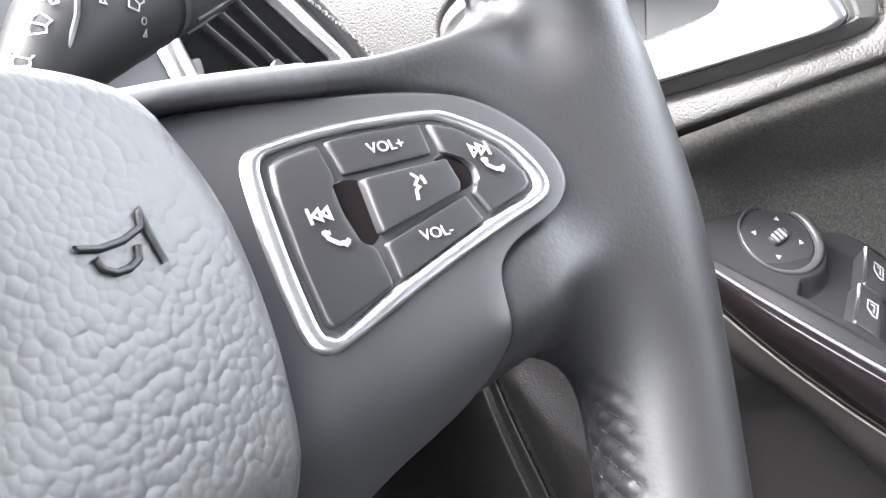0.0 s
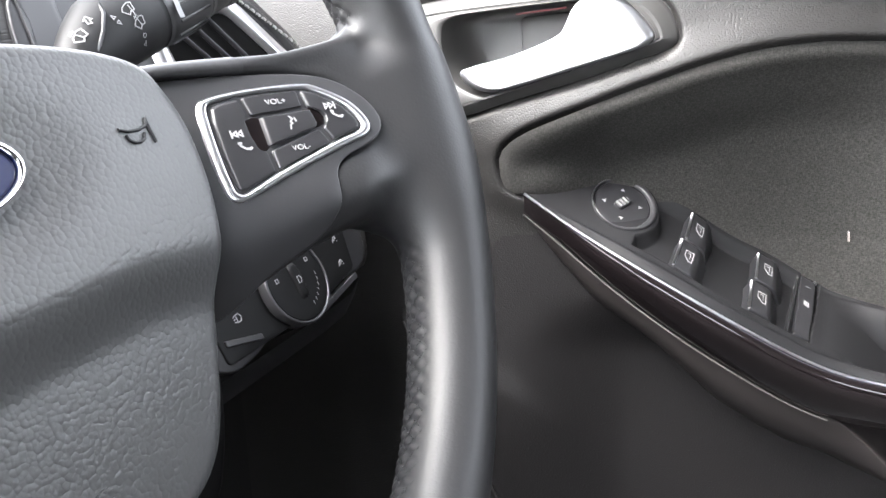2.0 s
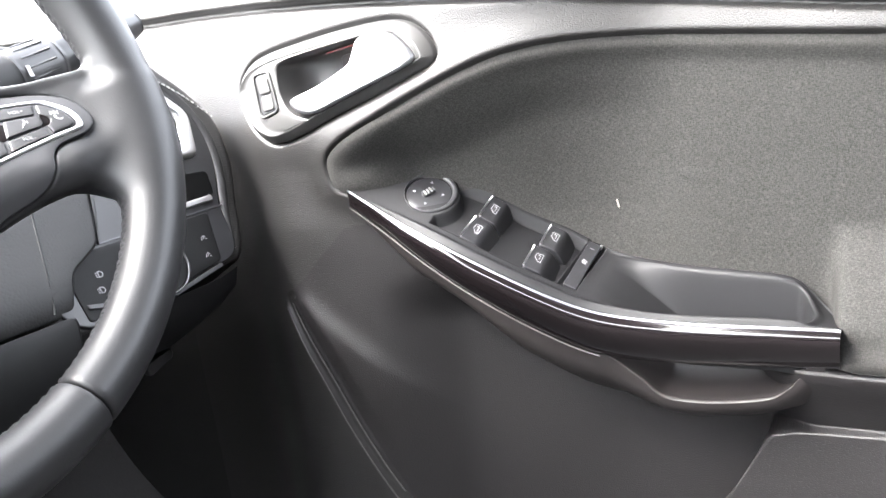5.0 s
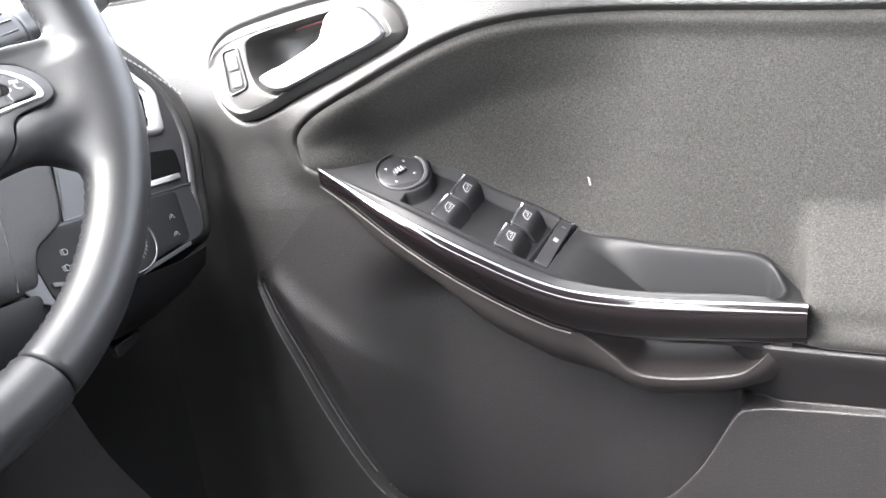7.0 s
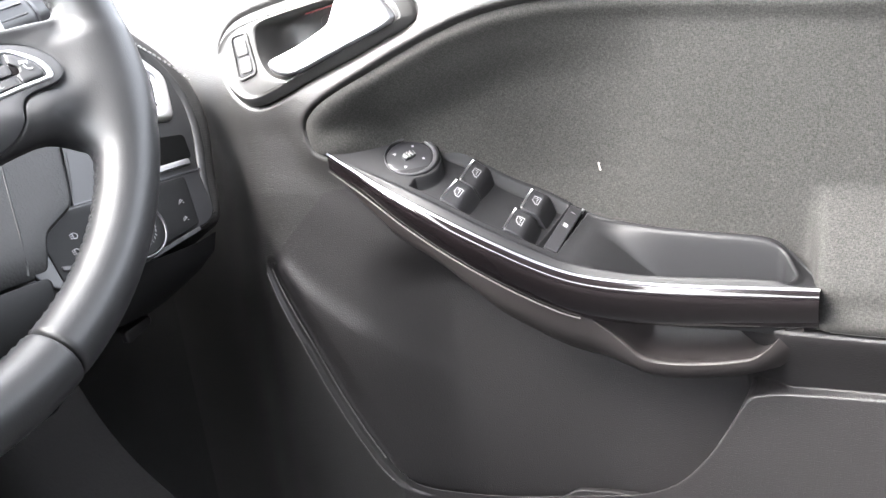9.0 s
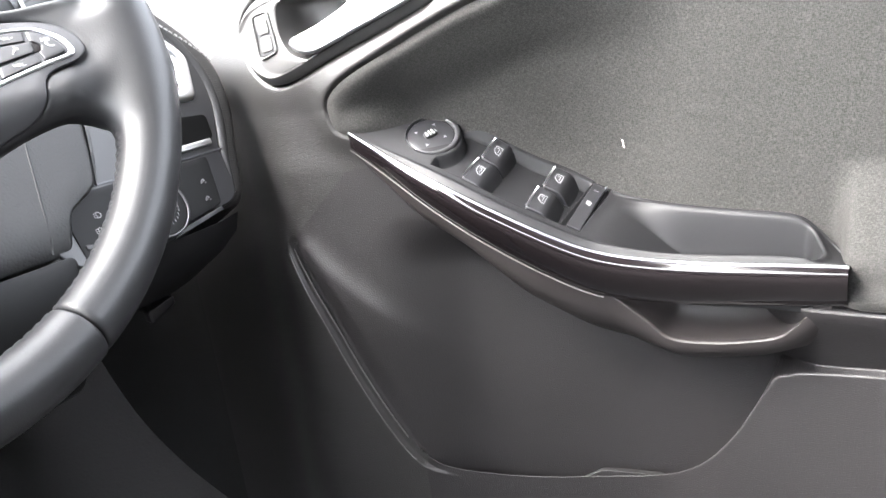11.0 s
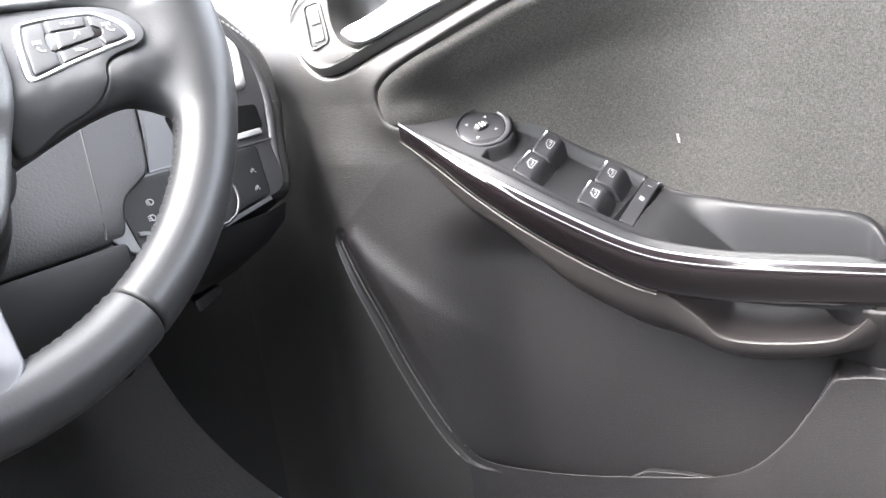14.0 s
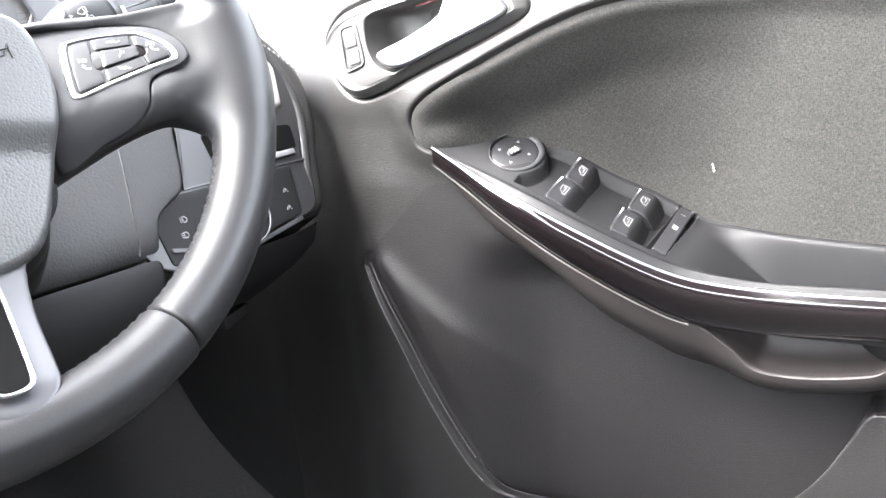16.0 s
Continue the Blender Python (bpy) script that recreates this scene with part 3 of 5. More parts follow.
# ---- the door ----
KY = [-0.8, -0.6, -0.4, -0.27, -0.16, -0.05, 0.03, 0.085, 0.115, 0.17, 0.30, 0.62]
KX = [0.452, 0.452, 0.450, 0.445, 0.432, 0.390, 0.357, 0.342, 0.352, 0.380, 0.390, 0.400]
_yy = np.linspace(-0.8, 0.62, 1421)
_ker = np.hanning(81)
_xs = np.convolve(np.pad(np.interp(_yy, KY, KX), 40, mode="edge"), _ker / _ker.sum(), "valid")


UY = [-0.8, -0.27, -0.2, -0.15, -0.1, -0.06, 0.0, 0.05, 0.1, 0.17, 0.3, 0.62]
UX = [0.452, 0.445, 0.436, 0.412, 0.39, 0.377, 0.365, 0.361, 0.362, 0.38, 0.39, 0.4]
_up = np.convolve(np.pad(np.interp(_yy, UY, UX), 40, mode="edge"), _ker / _ker.sum(), "valid")


def door_x(y, z=0.6):
    """The door's inner face: bowed along the car; its upper part runs straighter and leans out."""
    s = np.clip((np.asarray(z, float) - 0.556) / 0.105, 0, 1)
    s = 0.5 * s + 0.5 * s * s * (3 - 2 * s)
    return np.interp(y, _yy, _xs) * (1 - s) + np.interp(y, _yy, _up) * s + 0.2 * (np.asarray(z) - 0.662) * smooth_step(0.600, 0.650, z) * smooth_step(-0.14, -0.03, y)


INSERT = spline([(0.0235, 0.5880), (0.0310, 0.5990), (0.0302, 0.6127), (0.0159, 0.6251), (-0.0113, 0.6382), (-0.0467, 0.6540), (-0.0819, 0.6681), (-0.1132, 0.6763), (-0.1509, 0.6791), (-0.2009, 0.6761), (-0.2600, 0.6700), (-0.3402, 0.6621), (-0.4497, 0.6543), (-0.5992, 0.6462), (-0.6000, 0.4672), (-0.5000, 0.4672), (-0.4200, 0.4672), (-0.3600, 0.4672), (-0.3100, 0.4675), (-0.2500, 0.4690), (-0.1800, 0.4800), (-0.0900, 0.5300), (-0.0200, 0.5740)], 260, True)
BEZEL = spline([(0.1290, 0.6680), (0.1235, 0.6790), (0.1090, 0.6888), (0.0870, 0.6950), (0.0560, 0.7000), (0.0225, 0.7045), (-0.0082, 0.7074), (-0.0285, 0.7076), (-0.0435, 0.7035), (-0.0555, 0.6935), (-0.0615, 0.6805), (-0.0570, 0.6738), (-0.0440, 0.6684), (-0.0160, 0.6572), (0.0247, 0.6430), (0.0522, 0.6325), (0.0746, 0.6268), (0.0925, 0.6296), (0.1110, 0.6410), (0.1240, 0.6555)], 150, True)
RECESS = spline([(0.0720, 0.6820), (0.0640, 0.6888), (0.0445, 0.6925), (-0.0061, 0.6993), (-0.0270, 0.7004), (-0.0380, 0.6960), (-0.0495, 0.6838), (-0.0500, 0.6785), (-0.0430, 0.6742), (-0.0088, 0.6617), (0.0333, 0.6458), (0.0425, 0.6449), (0.0580, 0.6505), (0.0684, 0.6631)], 150, True)
INS_TOP = np.array([(0.0310, 0.6000), (0.0302, 0.6127), (0.0159, 0.6251), (-0.0113, 0.6382), (-0.0467, 0.6540), (-0.0819, 0.6681), (-0.1132, 0.6763), (-0.1509, 0.6791), (-0.2009, 0.6761), (-0.2600, 0.6700), (-0.3402, 0.6621), (-0.4497, 0.6543), (-0.6192, 0.6452)])
# edge of the armrest against the cloth, its inner edge, and the foot of the trim strip
OUTER = spline([(0.3600, 0.0232, 0.588), (0.3741, 0.0063, 0.5906), (0.3985, -0.019, 0.592), (0.4096, -0.0428, 0.5869), (0.4188, -0.0665, 0.5759), (0.4291, -0.093, 0.556), (0.4383, -0.1205, 0.5418), (0.4430, -0.145, 0.5281), (0.4440, -0.162, 0.5208), (0.4415, -0.2056, 0.5155), (0.4421, -0.2445, 0.5132), (0.4448, -0.2780, 0.5105), (0.4445, -0.2915, 0.5035), (0.4370, -0.3055, 0.4920), (0.420, -0.3165, 0.489)], 120)


def dish(y, z):
    """How far the cloth is sunk: deep at its front end, flat at the rear and along its upper edge."""
    upper = np.interp(-np.asarray(y), -INS_TOP[:, 0], INS_TOP[:, 1])
    return 0.019 * smooth_step(0.025, -0.025, y) * smooth_step(-0.24, -0.10, y) * smooth_step(0.004, 0.055, upper - np.asarray(z))


def bulge(y, z):
    """How far the cloth swells into the cabin behind the armrest."""
    return 0.047 * smooth_step(-0.302, -0.318, y) * smooth_step(0.550, 0.488, z)


def build_door():
    door = thing("car_door", "dark grained car door panel with cloth insert and glossy black trim", "car door")
    ys, zs = np.r_[np.linspace(-0.62, -0.33, 90), np.linspace(-0.3285, 0.17, 420), np.linspace(0.18, 0.62, 40)], np.r_[np.linspace(0.16, 0.279, 40), np.linspace(0.280, 0.430, 180), np.linspace(0.4315, 0.775, 215)]
    Y, Z = np.meshgrid(ys, zs, indexing="ij")
    P = np.stack([Y.ravel(), Z.ravel()], 1)
    ins = away(P, INSERT, True)
    off = 0.006 * np.exp(-(np.maximum(ins, 0) / 0.016) ** 2) * (ins > 0)
    off -= 0.005 * np.exp(-(ins / 0.0022) ** 2)
    off += np.where(ins <= 0, 0.006 + bulge(P[:, 0], P[:, 1]) - 0.022 * smooth_step(0, -0.006, ins) - dish(P[:, 0], P[:, 1]) * smooth_step(0, -0.004, ins), 0)
    # belt: the upper roll leans into the cabin
    belt = np.interp(P[:, 0], [-0.5992, -0.3001, -0.2401, -0.1871, -0.1415, -0.0083, 0.0387, 0.1043, 0.1977, 0.2860], [0.6322, 0.6730, 0.6820, 0.6900, 0.6988, 0.7111, 0.7144, 0.7179, 0.7214, 0.7222])
    off += 0.007 * smooth_step(0.0, 0.005, P[:, 1] - belt - 0.012)
    off -= 0.004 * np.exp(-((P[:, 1] - belt - 0.011) / 0.0025) ** 2)
    over = np.maximum(P[:, 1] - belt - 0.020, 0)
    off -= 14.0 * over ** 2
    # opening for the handle
    bez = away(P, BEZEL, True)
    off -= 0.045 * smooth_step(-0.004, -0.008, bez) + 0.004 * np.exp(-(bez / 0.0020) ** 2)
    # lower part: pocket recess, its lip and the rear wall
    pocket = np.concatenate([spline([(0.089, 0.494), (0.0625, 0.441), (0.041, 0.388), (0.0195, 0.341), (0.003, 0.313), (-0.014, 0.3005), (-0.068, 0.2925), (-0.130, 0.2930), (-0.178, 0.2990), (-0.213, 0.3205), (-0.239, 0.3515), (-0.2545, 0.3775), (-0.2660, 0.3985), (-0.2686, 0.4030), (-0.2712, 0.4050), (-0.2760, 0.4060), (-0.322, 0.4120), (-0.62, 0.4300)], 140), [(-0.62, 0.62), (0.06, 0.62)]])
    pk = away(P, pocket, True)
    edge = away(P, pocket[:140])
    rear = smooth_step(0.02, -0.05, P[:, 0])
    tail = smooth_step(-0.17, -0.25, P[:, 0])
    lowz = smooth_step(0.52, 0.47, P[:, 1])
    ledge = smooth_step(-0.17, -0.300, P[:, 0]) * smooth_step(0.4675, 0.4645, P[:, 1]) * (0.012 + 0.030 * smooth_step(0.395, 0.462, P[:, 1]))
    inside = ledge - 0.022 * rear * (1 - smooth_step(-0.25, -0.300, P[:, 0])) * lowz
    outside = (0.0025 + 0.0215 * tail) * lowz
    over_lip = smooth_step(-0.003, 0.0015, pk)
    off += inside * (1 - over_lip) + outside * over_lip
    off -= 0.0035 * smooth_step(0.0095, 0.0075, edge) * (pk > 0) * smooth_step(-0.03, 0.01, P[:, 0]) * lowz
    # soft ridge running down from the front of the pocket
    ridge = away(P, np.array([(0.077, 0.491), (0.044, 0.4615), (0.0136, 0.4368), (-0.0225, 0.402), (-0.051, 0.3705)]))
    over_ridge = P[:, 1] > np.interp(P[:, 0], [-0.051, -0.0225, 0.0136, 0.044, 0.077], [0.3705, 0.402, 0.4368, 0.4615, 0.491])
    off += 0.0052 * np.exp(-(ridge / np.where(over_ridge, 0.010, 0.045)) ** 2) * smooth_step(-0.07, 0.03, P[:, 0]) * smooth_step(0, -0.02, pk)
    front = smooth_step(-0.03, 0.07, P[:, 0])
    off -= 0.005 * front * smooth_step(0.622, 0.570, P[:, 1]) * smooth_step(0.44, 0.53, P[:, 1])
    X = door_x(P[:, 0], P[:, 1]) - off
    face = X.reshape(Y.shape)
    # the pocket goes on downwards behind its lip
    sunk = smooth_step(-0.030, -0.004, pk) * (1 - over_lip) * rear * smooth_step(-0.268, -0.235, P[:, 0]) * lowz
    v = np.c_[X, P[:, 0] - 0.024 * tail * sunk, P[:, 1] - 0.050 * (1 - 0.5 * tail) * sunk]
    faces = grid_faces(len(ys), len(zs))
    part_at = np.interp(-P[:, 0], [-0.62, -0.02, 0.0, 0.2, 0.30, 0.62], [0.560, 0.560, 0.560, 0.490, 0.4690, 0.4690])
    fore = np.interp(P[:, 0], [0.0, 0.03, 0.096, 0.0961], [0.560, 0.556, 0.494, 0.10])
    upper = np.where(P[:, 0] < 0.0, P[:, 1] > part_at, (P[:, 1] > fore) | (pk > 0))
    # front end split off in a lighter material, standing in for haze
    piece = np.where((P[:, 0] > 0.28) & (P[:, 1] < 0.520), 2, np.where(upper, 0, 1))
    for name, which, mat, label in (("upper_panel", 0, PANEL, "grained soft upper panel"), ("lower_panel", 1, PANEL_SHADED, "lower panel with map pocket, darkened for shade"), ("door_front_lifted", 2, DARK, "")):
        some = [q for q in faces if piece[q[0]] == which]
        used = np.unique(np.array(some))
        at = np.zeros(len(v), int)
        at[used] = np.arange(len(used))
        ob = mesh_object(name, v[used], [tuple(at[list(q)]) for q in some], mat, door if label else None, label=label)
        if not label:
            tagged(ob, "front end of the door face, lightened to stand in for haze", "trim", kind="structure")
    # small white flecks on the cloth
    for y, z, a, b in ((-0.1625, 0.559, 0.0006, 0.0032), (-0.217, 0.661, 0.0006, 0.0007)):
        o = np.array(spline_corner([(y + a - 0.15 * b, z - b), (y - a - 0.15 * b, z - b), (y - a + 0.15 * b, z + b), (y + a + 0.15 * b, z + b)], 0.0006))
        q, f = pad(o, lambda p: 0.0, 0.0003, 0.0010, 2)
        mesh_object("fleck", np.c_[door_x(q[:, 0], q[:, 1]) + 0.0012 + dish(q[:, 0], q[:, 1]) - q[:, 2], q[:, 0], q[:, 1]], f, FLECK, door, label="small pale fleck on the cloth")
    # cloth insert
    cen = (-0.22, 0.58)

    o = INSERT
    rows = []
    for s in np.r_[1.0, 0.997, 0.992, 0.985, 0.978, 0.97, 0.96, np.linspace(0.95, 0.05, 64)]:
        p = np.array(cen) + (o - cen) * s
        deep = -away(p, INSERT, True)
        fwd = smooth_step(-0.03, 0.0, p[:, 0])
        roll = (0.0045 + 0.004 * fwd) * np.exp(-((deep - 0.005) / (0.008 + 0.008 * fwd)) ** 2)
        rows.append(np.c_[door_x(p[:, 0], p[:, 1]) + 0.002 - roll - bulge(p[:, 0], p[:, 1]) + dish(p[:, 0], p[:, 1]), p])
    v = np.concatenate(rows + [np.array([[door_x(cen[0]) + 0.002, *cen]])])
    n = len(o)
    f = grid_faces(len(rows), n, False, True)
    f += [((len(rows) - 1) * n + i, (len(rows) - 1) * n + (i + 1) % n, len(v) - 1) for i in range(n)]
    mesh_object("cloth_insert", v, f, FABRIC, door, label="dark woven cloth insert")
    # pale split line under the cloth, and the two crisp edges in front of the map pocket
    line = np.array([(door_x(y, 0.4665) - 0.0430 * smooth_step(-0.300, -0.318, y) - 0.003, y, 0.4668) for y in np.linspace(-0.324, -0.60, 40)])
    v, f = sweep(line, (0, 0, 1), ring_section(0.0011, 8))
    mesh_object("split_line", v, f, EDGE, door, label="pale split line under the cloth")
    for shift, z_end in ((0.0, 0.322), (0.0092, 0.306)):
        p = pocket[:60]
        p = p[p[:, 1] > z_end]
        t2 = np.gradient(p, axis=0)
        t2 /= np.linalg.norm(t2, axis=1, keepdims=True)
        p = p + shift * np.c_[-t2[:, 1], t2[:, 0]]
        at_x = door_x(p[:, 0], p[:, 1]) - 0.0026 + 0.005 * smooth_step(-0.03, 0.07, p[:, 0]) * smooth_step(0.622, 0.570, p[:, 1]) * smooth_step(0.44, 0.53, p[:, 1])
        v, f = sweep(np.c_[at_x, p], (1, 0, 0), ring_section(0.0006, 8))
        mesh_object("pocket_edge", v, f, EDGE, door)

    def surface(y, z):
        """The panel's own face at (y, z), with all its swells and hollows."""
        i = np.clip(np.searchsorted(ys, y), 1, len(ys) - 1)
        s = (y - ys[i - 1]) / (ys[i] - ys[i - 1])
        return np.interp(z, zs, face[i - 1] * (1 - s) + face[i] * s)
    return door, surface


door, door_face = build_door()

# ---- armrest ----
INNER = spline([(0.3535, 0.0155, 0.588), (0.3555, -0.002, 0.577), (0.3545, -0.026, 0.565), (0.3515, -0.070, 0.547), (0.3575, -0.113, 0.526), (0.369, -0.149, 0.507), (0.376, -0.176, 0.498), (0.382, -0.210, 0.4945), (0.3855, -0.245, 0.494), (0.3885, -0.280, 0.495), (0.3905, -0.320, 0.4965)], 120)
FOOT = spline([(0.3535, 0.0150, 0.577), (0.3590, -0.006, 0.560), (0.3610, -0.042, 0.534), (0.3625, -0.083, 0.510), (0.3715, -0.124, 0.486), (0.3820, -0.159, 0.468), (0.3860, -0.176, 0.4645), (0.3910, -0.208, 0.4625), (0.3960, -0.256, 0.4645), (0.4000, -0.318, 0.4690)], 120)


def eased(c, k=17):
    """A curve with its small waves taken out, its ends kept."""
    w = np.hanning(k + 2)[1:-1]
    h = k // 2
    p = np.r_[2 * c[0] - c[h:0:-1], c, 2 * c[-1] - c[-2:-h - 2:-1]]
    return np.stack([np.convolve(p[:, i], w / w.sum(), "valid") for i in range(3)], 1)


INNER, FOOT = eased(INNER), eased(FOOT)


def top_at(y, t):
    """A place on the armrest's top: t 0 at the inner edge, 1 at the cloth."""
    k = np.argsort(INNER[:, 1])
    a = np.array([np.interp(y, INNER[k, 1], INNER[k, i]) for i in range(3)])
    ko = np.argsort(OUTER[:112, 1])
    b = np.array([np.interp(y, OUTER[ko, 1], OUTER[ko, i]) for i in range(3)])
    return a * (1 - t) + b * t


def top_pose(y, t, lift=0.0, turn=0.0):
    """A pose lying on the armrest's top: x from inner edge to cloth, y forward, z out of it."""
    p = top_at(y, t)
    fwd = Vector(top_at(y + 0.012, t) - top_at(y - 0.012, t)).normalized()
    out = Vector(top_at(y, 1.0) - top_at(y, 0.0))
    out = (out - out.dot(fwd) * fwd).normalized()
    up = out.cross(fwd)
    m = Matrix((out, fwd, up)).transposed().to_4x4()
    m.translation = Vector(p) + up * lift
    return m @ pose(0, 0, 0, 0, 0, turn)


KNOB = (-0.0355, 0.63)


def build_armrest():
    arm = thing("armrest", "door armrest with glossy black trim and window switches", "armrest")
    n = len(INNER)
    # tray: a bead along its inner edge, one well under the keys, a slot, and the storage bin
    across, along = np.linspace(0, 1, 141), np.linspace(0, n - 1, 520)
    fine = lambda c: np.stack([np.interp(along, np.arange(n), c[:, i]) for i in range(3)], 1)  # noqa: E731
    a, b = fine(INNER), fine(OUTER)
    grid = a[:, None] * (1 - across[None, :, None]) + b[:, None] * across[None, :, None]
    yc = grid[..., 1].copy()
    t = np.broadcast_to(across, yc.shape)
    rim = [top_at(y, 0.160)[:2] for y in np.linspace(-0.150, -0.300, 12)] + [top_at(y, 0.90)[:2] for y in np.linspace(-0.290, -0.150, 12)]
    rim = np.array(spline_corner([tuple(rim[0]), tuple(rim[11]), (rim[11][0] + 0.020, -0.302), tuple(rim[12]), *map(tuple, rim[13:])], 0.010, 6))
    sd = away(grid[..., :2].reshape(-1, 2), rim, True).reshape(yc.shape)
    ramp = smooth_step(-0.160, -0.226, yc)
    soft = 0.0045 + 0.008 * (1 - ramp)
    binmask = ramp * smooth_step(0.0005, -1.0, sd / soft)
    width = np.linalg.norm(b - a, axis=1)[:, None]
    knob = np.hypot(yc - KNOB[0] + 0.001, (t - KNOB[1]) * width)
    well = smooth_step(-0.0485, -0.0500, yc) * smooth_step(-0.1385, -0.1365, yc) * smooth_step(0.222, 0.238, t) * smooth_step(0.945, 0.930, t) * smooth_step(0.0213, 0.0225, knob)
    slot = smooth_step(-0.1390, -0.1396, yc) * smooth_step(-0.1513, -0.1507, yc) * smooth_step(0.225, 0.233, t) * smooth_step(0.992, 0.984, t)
    lip = 0.0018 * np.exp(-((sd - 0.0018) / 0.0022) ** 2) * smooth_step(-0.155, -0.19, yc)
    bead = 0.0016 * np.exp(-((t - 0.115) / 0.034) ** 2) - 0.0014 * np.exp(-((t - 0.050) / 0.022) ** 2) + 0.0012 * np.exp(-((t - 0.975) / 0.02) ** 2)
    grid[..., 2] += -0.036 * binmask - 0.0095 * well - 0.0032 * slot * (1 - well) + lip + bead * smooth_step(0.018, -0.02, yc)
    mesh_object("tray", grid.reshape(-1, 3), grid_faces(520, 141), TRAY, arm, label="matt black tray with storage bin")
    # thin bright line on the inner edge
    v, f = sweep(INNER + np.array([0.0004, 0, 0.0004]), (0, 0, 1), ring_section(0.0009, 8))
    mesh_object("edge_strip", v, f, SILVER, arm, label="thin satin silver edge strip")
    # glossy strip from the edge down to the foot, swelling into the cabin
    chord = FOOT - INNER
    nrm = np.cross(frame_along(INNER), chord)
    nrm /= np.linalg.norm(nrm, axis=1, keepdims=True)
    nrm *= -np.sign(nrm[:, :1])
    taper = smooth_step(0.016, -0.040, INNER[:, 1])[:, None]
    swell = 0.0072 * np.minimum(1, np.linalg.norm(chord, axis=1, keepdims=True) / 0.038)
    crown = 0.27
    ks = np.r_[crown * (1 - np.cos(np.linspace(0, np.pi / 2, 18))), np.linspace(crown, 1, 26)[1:]]
    shape = np.where(ks < crown, np.sqrt(np.maximum(0, 1 - (1 - np.minimum(ks, crown) / crown) ** 2)), 1 - 0.9 * np.maximum(0, (ks - crown) / (1 - crown)) ** 1.8)
    rows = [INNER + chord * k + nrm * taper * swell * h for k, h in zip(ks, shape)]
    rows.append(FOOT + np.array([0.006, 0, 0.0005]))
    v = np.concatenate(rows)
    mesh_object("gloss_trim", v, [q[::-1] for q in grid_faces(len(rows), n)], GLOSS, arm, label="piano black trim strip")
    # thin pale line painting the highlight where the strip meets the body
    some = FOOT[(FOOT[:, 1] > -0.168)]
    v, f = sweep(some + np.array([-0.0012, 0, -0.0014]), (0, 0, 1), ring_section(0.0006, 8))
    mesh_object("edge_highlight", v, f, EDGE, arm, label="thin pale highlight line under the trim")
    # end cap
    cap = np.array([r[-1] for r in rows[:-1]] + [FOOT[-1] + (0.030, 0.002, 0), OUTER[-1]])
    mesh_object("end_cap", np.r_[cap, [cap.mean(0)]], [(i, (i + 1) % len(cap), len(cap)) for i in range(len(cap))], GLOSS, arm)
    # body under the strip: flows into the door panel; a grab cup opens under the strip
    ys = np.linspace(0.012, -0.309, 200)
    kf = np.argsort(FOOT[:, 1])
    fx, fz = np.interp(ys, FOOT[kf, 1], FOOT[kf, 0]), np.interp(ys, FOOT[kf, 1], FOOT[kf, 2])
    bz = np.interp(-ys, [-0.012, -0.006, 0.030, 0.068, 0.103, 0.145, 0.186, 0.226, 0.264, 0.293, 0.310], [0.571, 0.553, 0.509, 0.476, 0.438, 0.412, 0.401, 0.402, 0.411, 0.430, 0.460])
    bz = np.convolve(np.pad(bz, 6, mode="edge"), np.hanning(13) / np.hanning(13).sum(), "valid")
    lipc = spline([(-0.160, 0.4685), (-0.1715, 0.4645), (-0.1825, 0.4565), (-0.194, 0.4470), (-0.209, 0.4352), (-0.239, 0.4345), (-0.274, 0.4412), (-0.287, 0.4500), (-0.295, 0.4600), (-0.3000, 0.4685)], 120)
    lip = np.minimum(np.interp(-ys, -lipc[:, 0], lipc[:, 1], left=1, right=1), fz - 0.0005)
    rows = []
    for i, y in enumerate(ys):
        out = fx[i] + 0.0020
        h = min(1.0, (fz[i] - lip[i]) / 0.026)
        high, low = fz[i] + 0.004 * h, lip[i]
        cup = spline([(out + 0.030 * h, y, high), (out + 0.033 * h, y, (high * 0.5 + low * 0.5)), (out + 0.026 * h, y, low + 0.004 * h), (out + 0.012 * h, y, low - 0.0005 * h), (out + 0.003 * h, y, low + 0.0002)], 26)
        ks = np.linspace(0, 1, 40)
        z = low - 0.0006 - ks * (low - 0.0006 - bz[i])
        base = float(door_face(y, bz[i])) + 0.0012
        x = out + (base - out) * (0.12 * ks + 0.88 * ks ** 2.8)
        rows.append(np.r_[cup, np.stack([x, np.full_like(z, y), z], 1)])
    mesh_object("body", np.concatenate(rows), grid_faces(len(ys), 66), SOFT, arm, label="soft dark brown-grey armrest body with grab cup")
    return arm


arm = build_armrest()


WINDOW_MARK = [[(-0.0042, -0.0026), (0.0042, -0.0026), (0.0042, 0.0026), (-0.0008, 0.0026), (-0.0042, -0.0004), (-0.0042, -0.0026)], [(-0.0020, -0.0008), (0.0024, -0.0008), (0.0024, 0.0010)]]


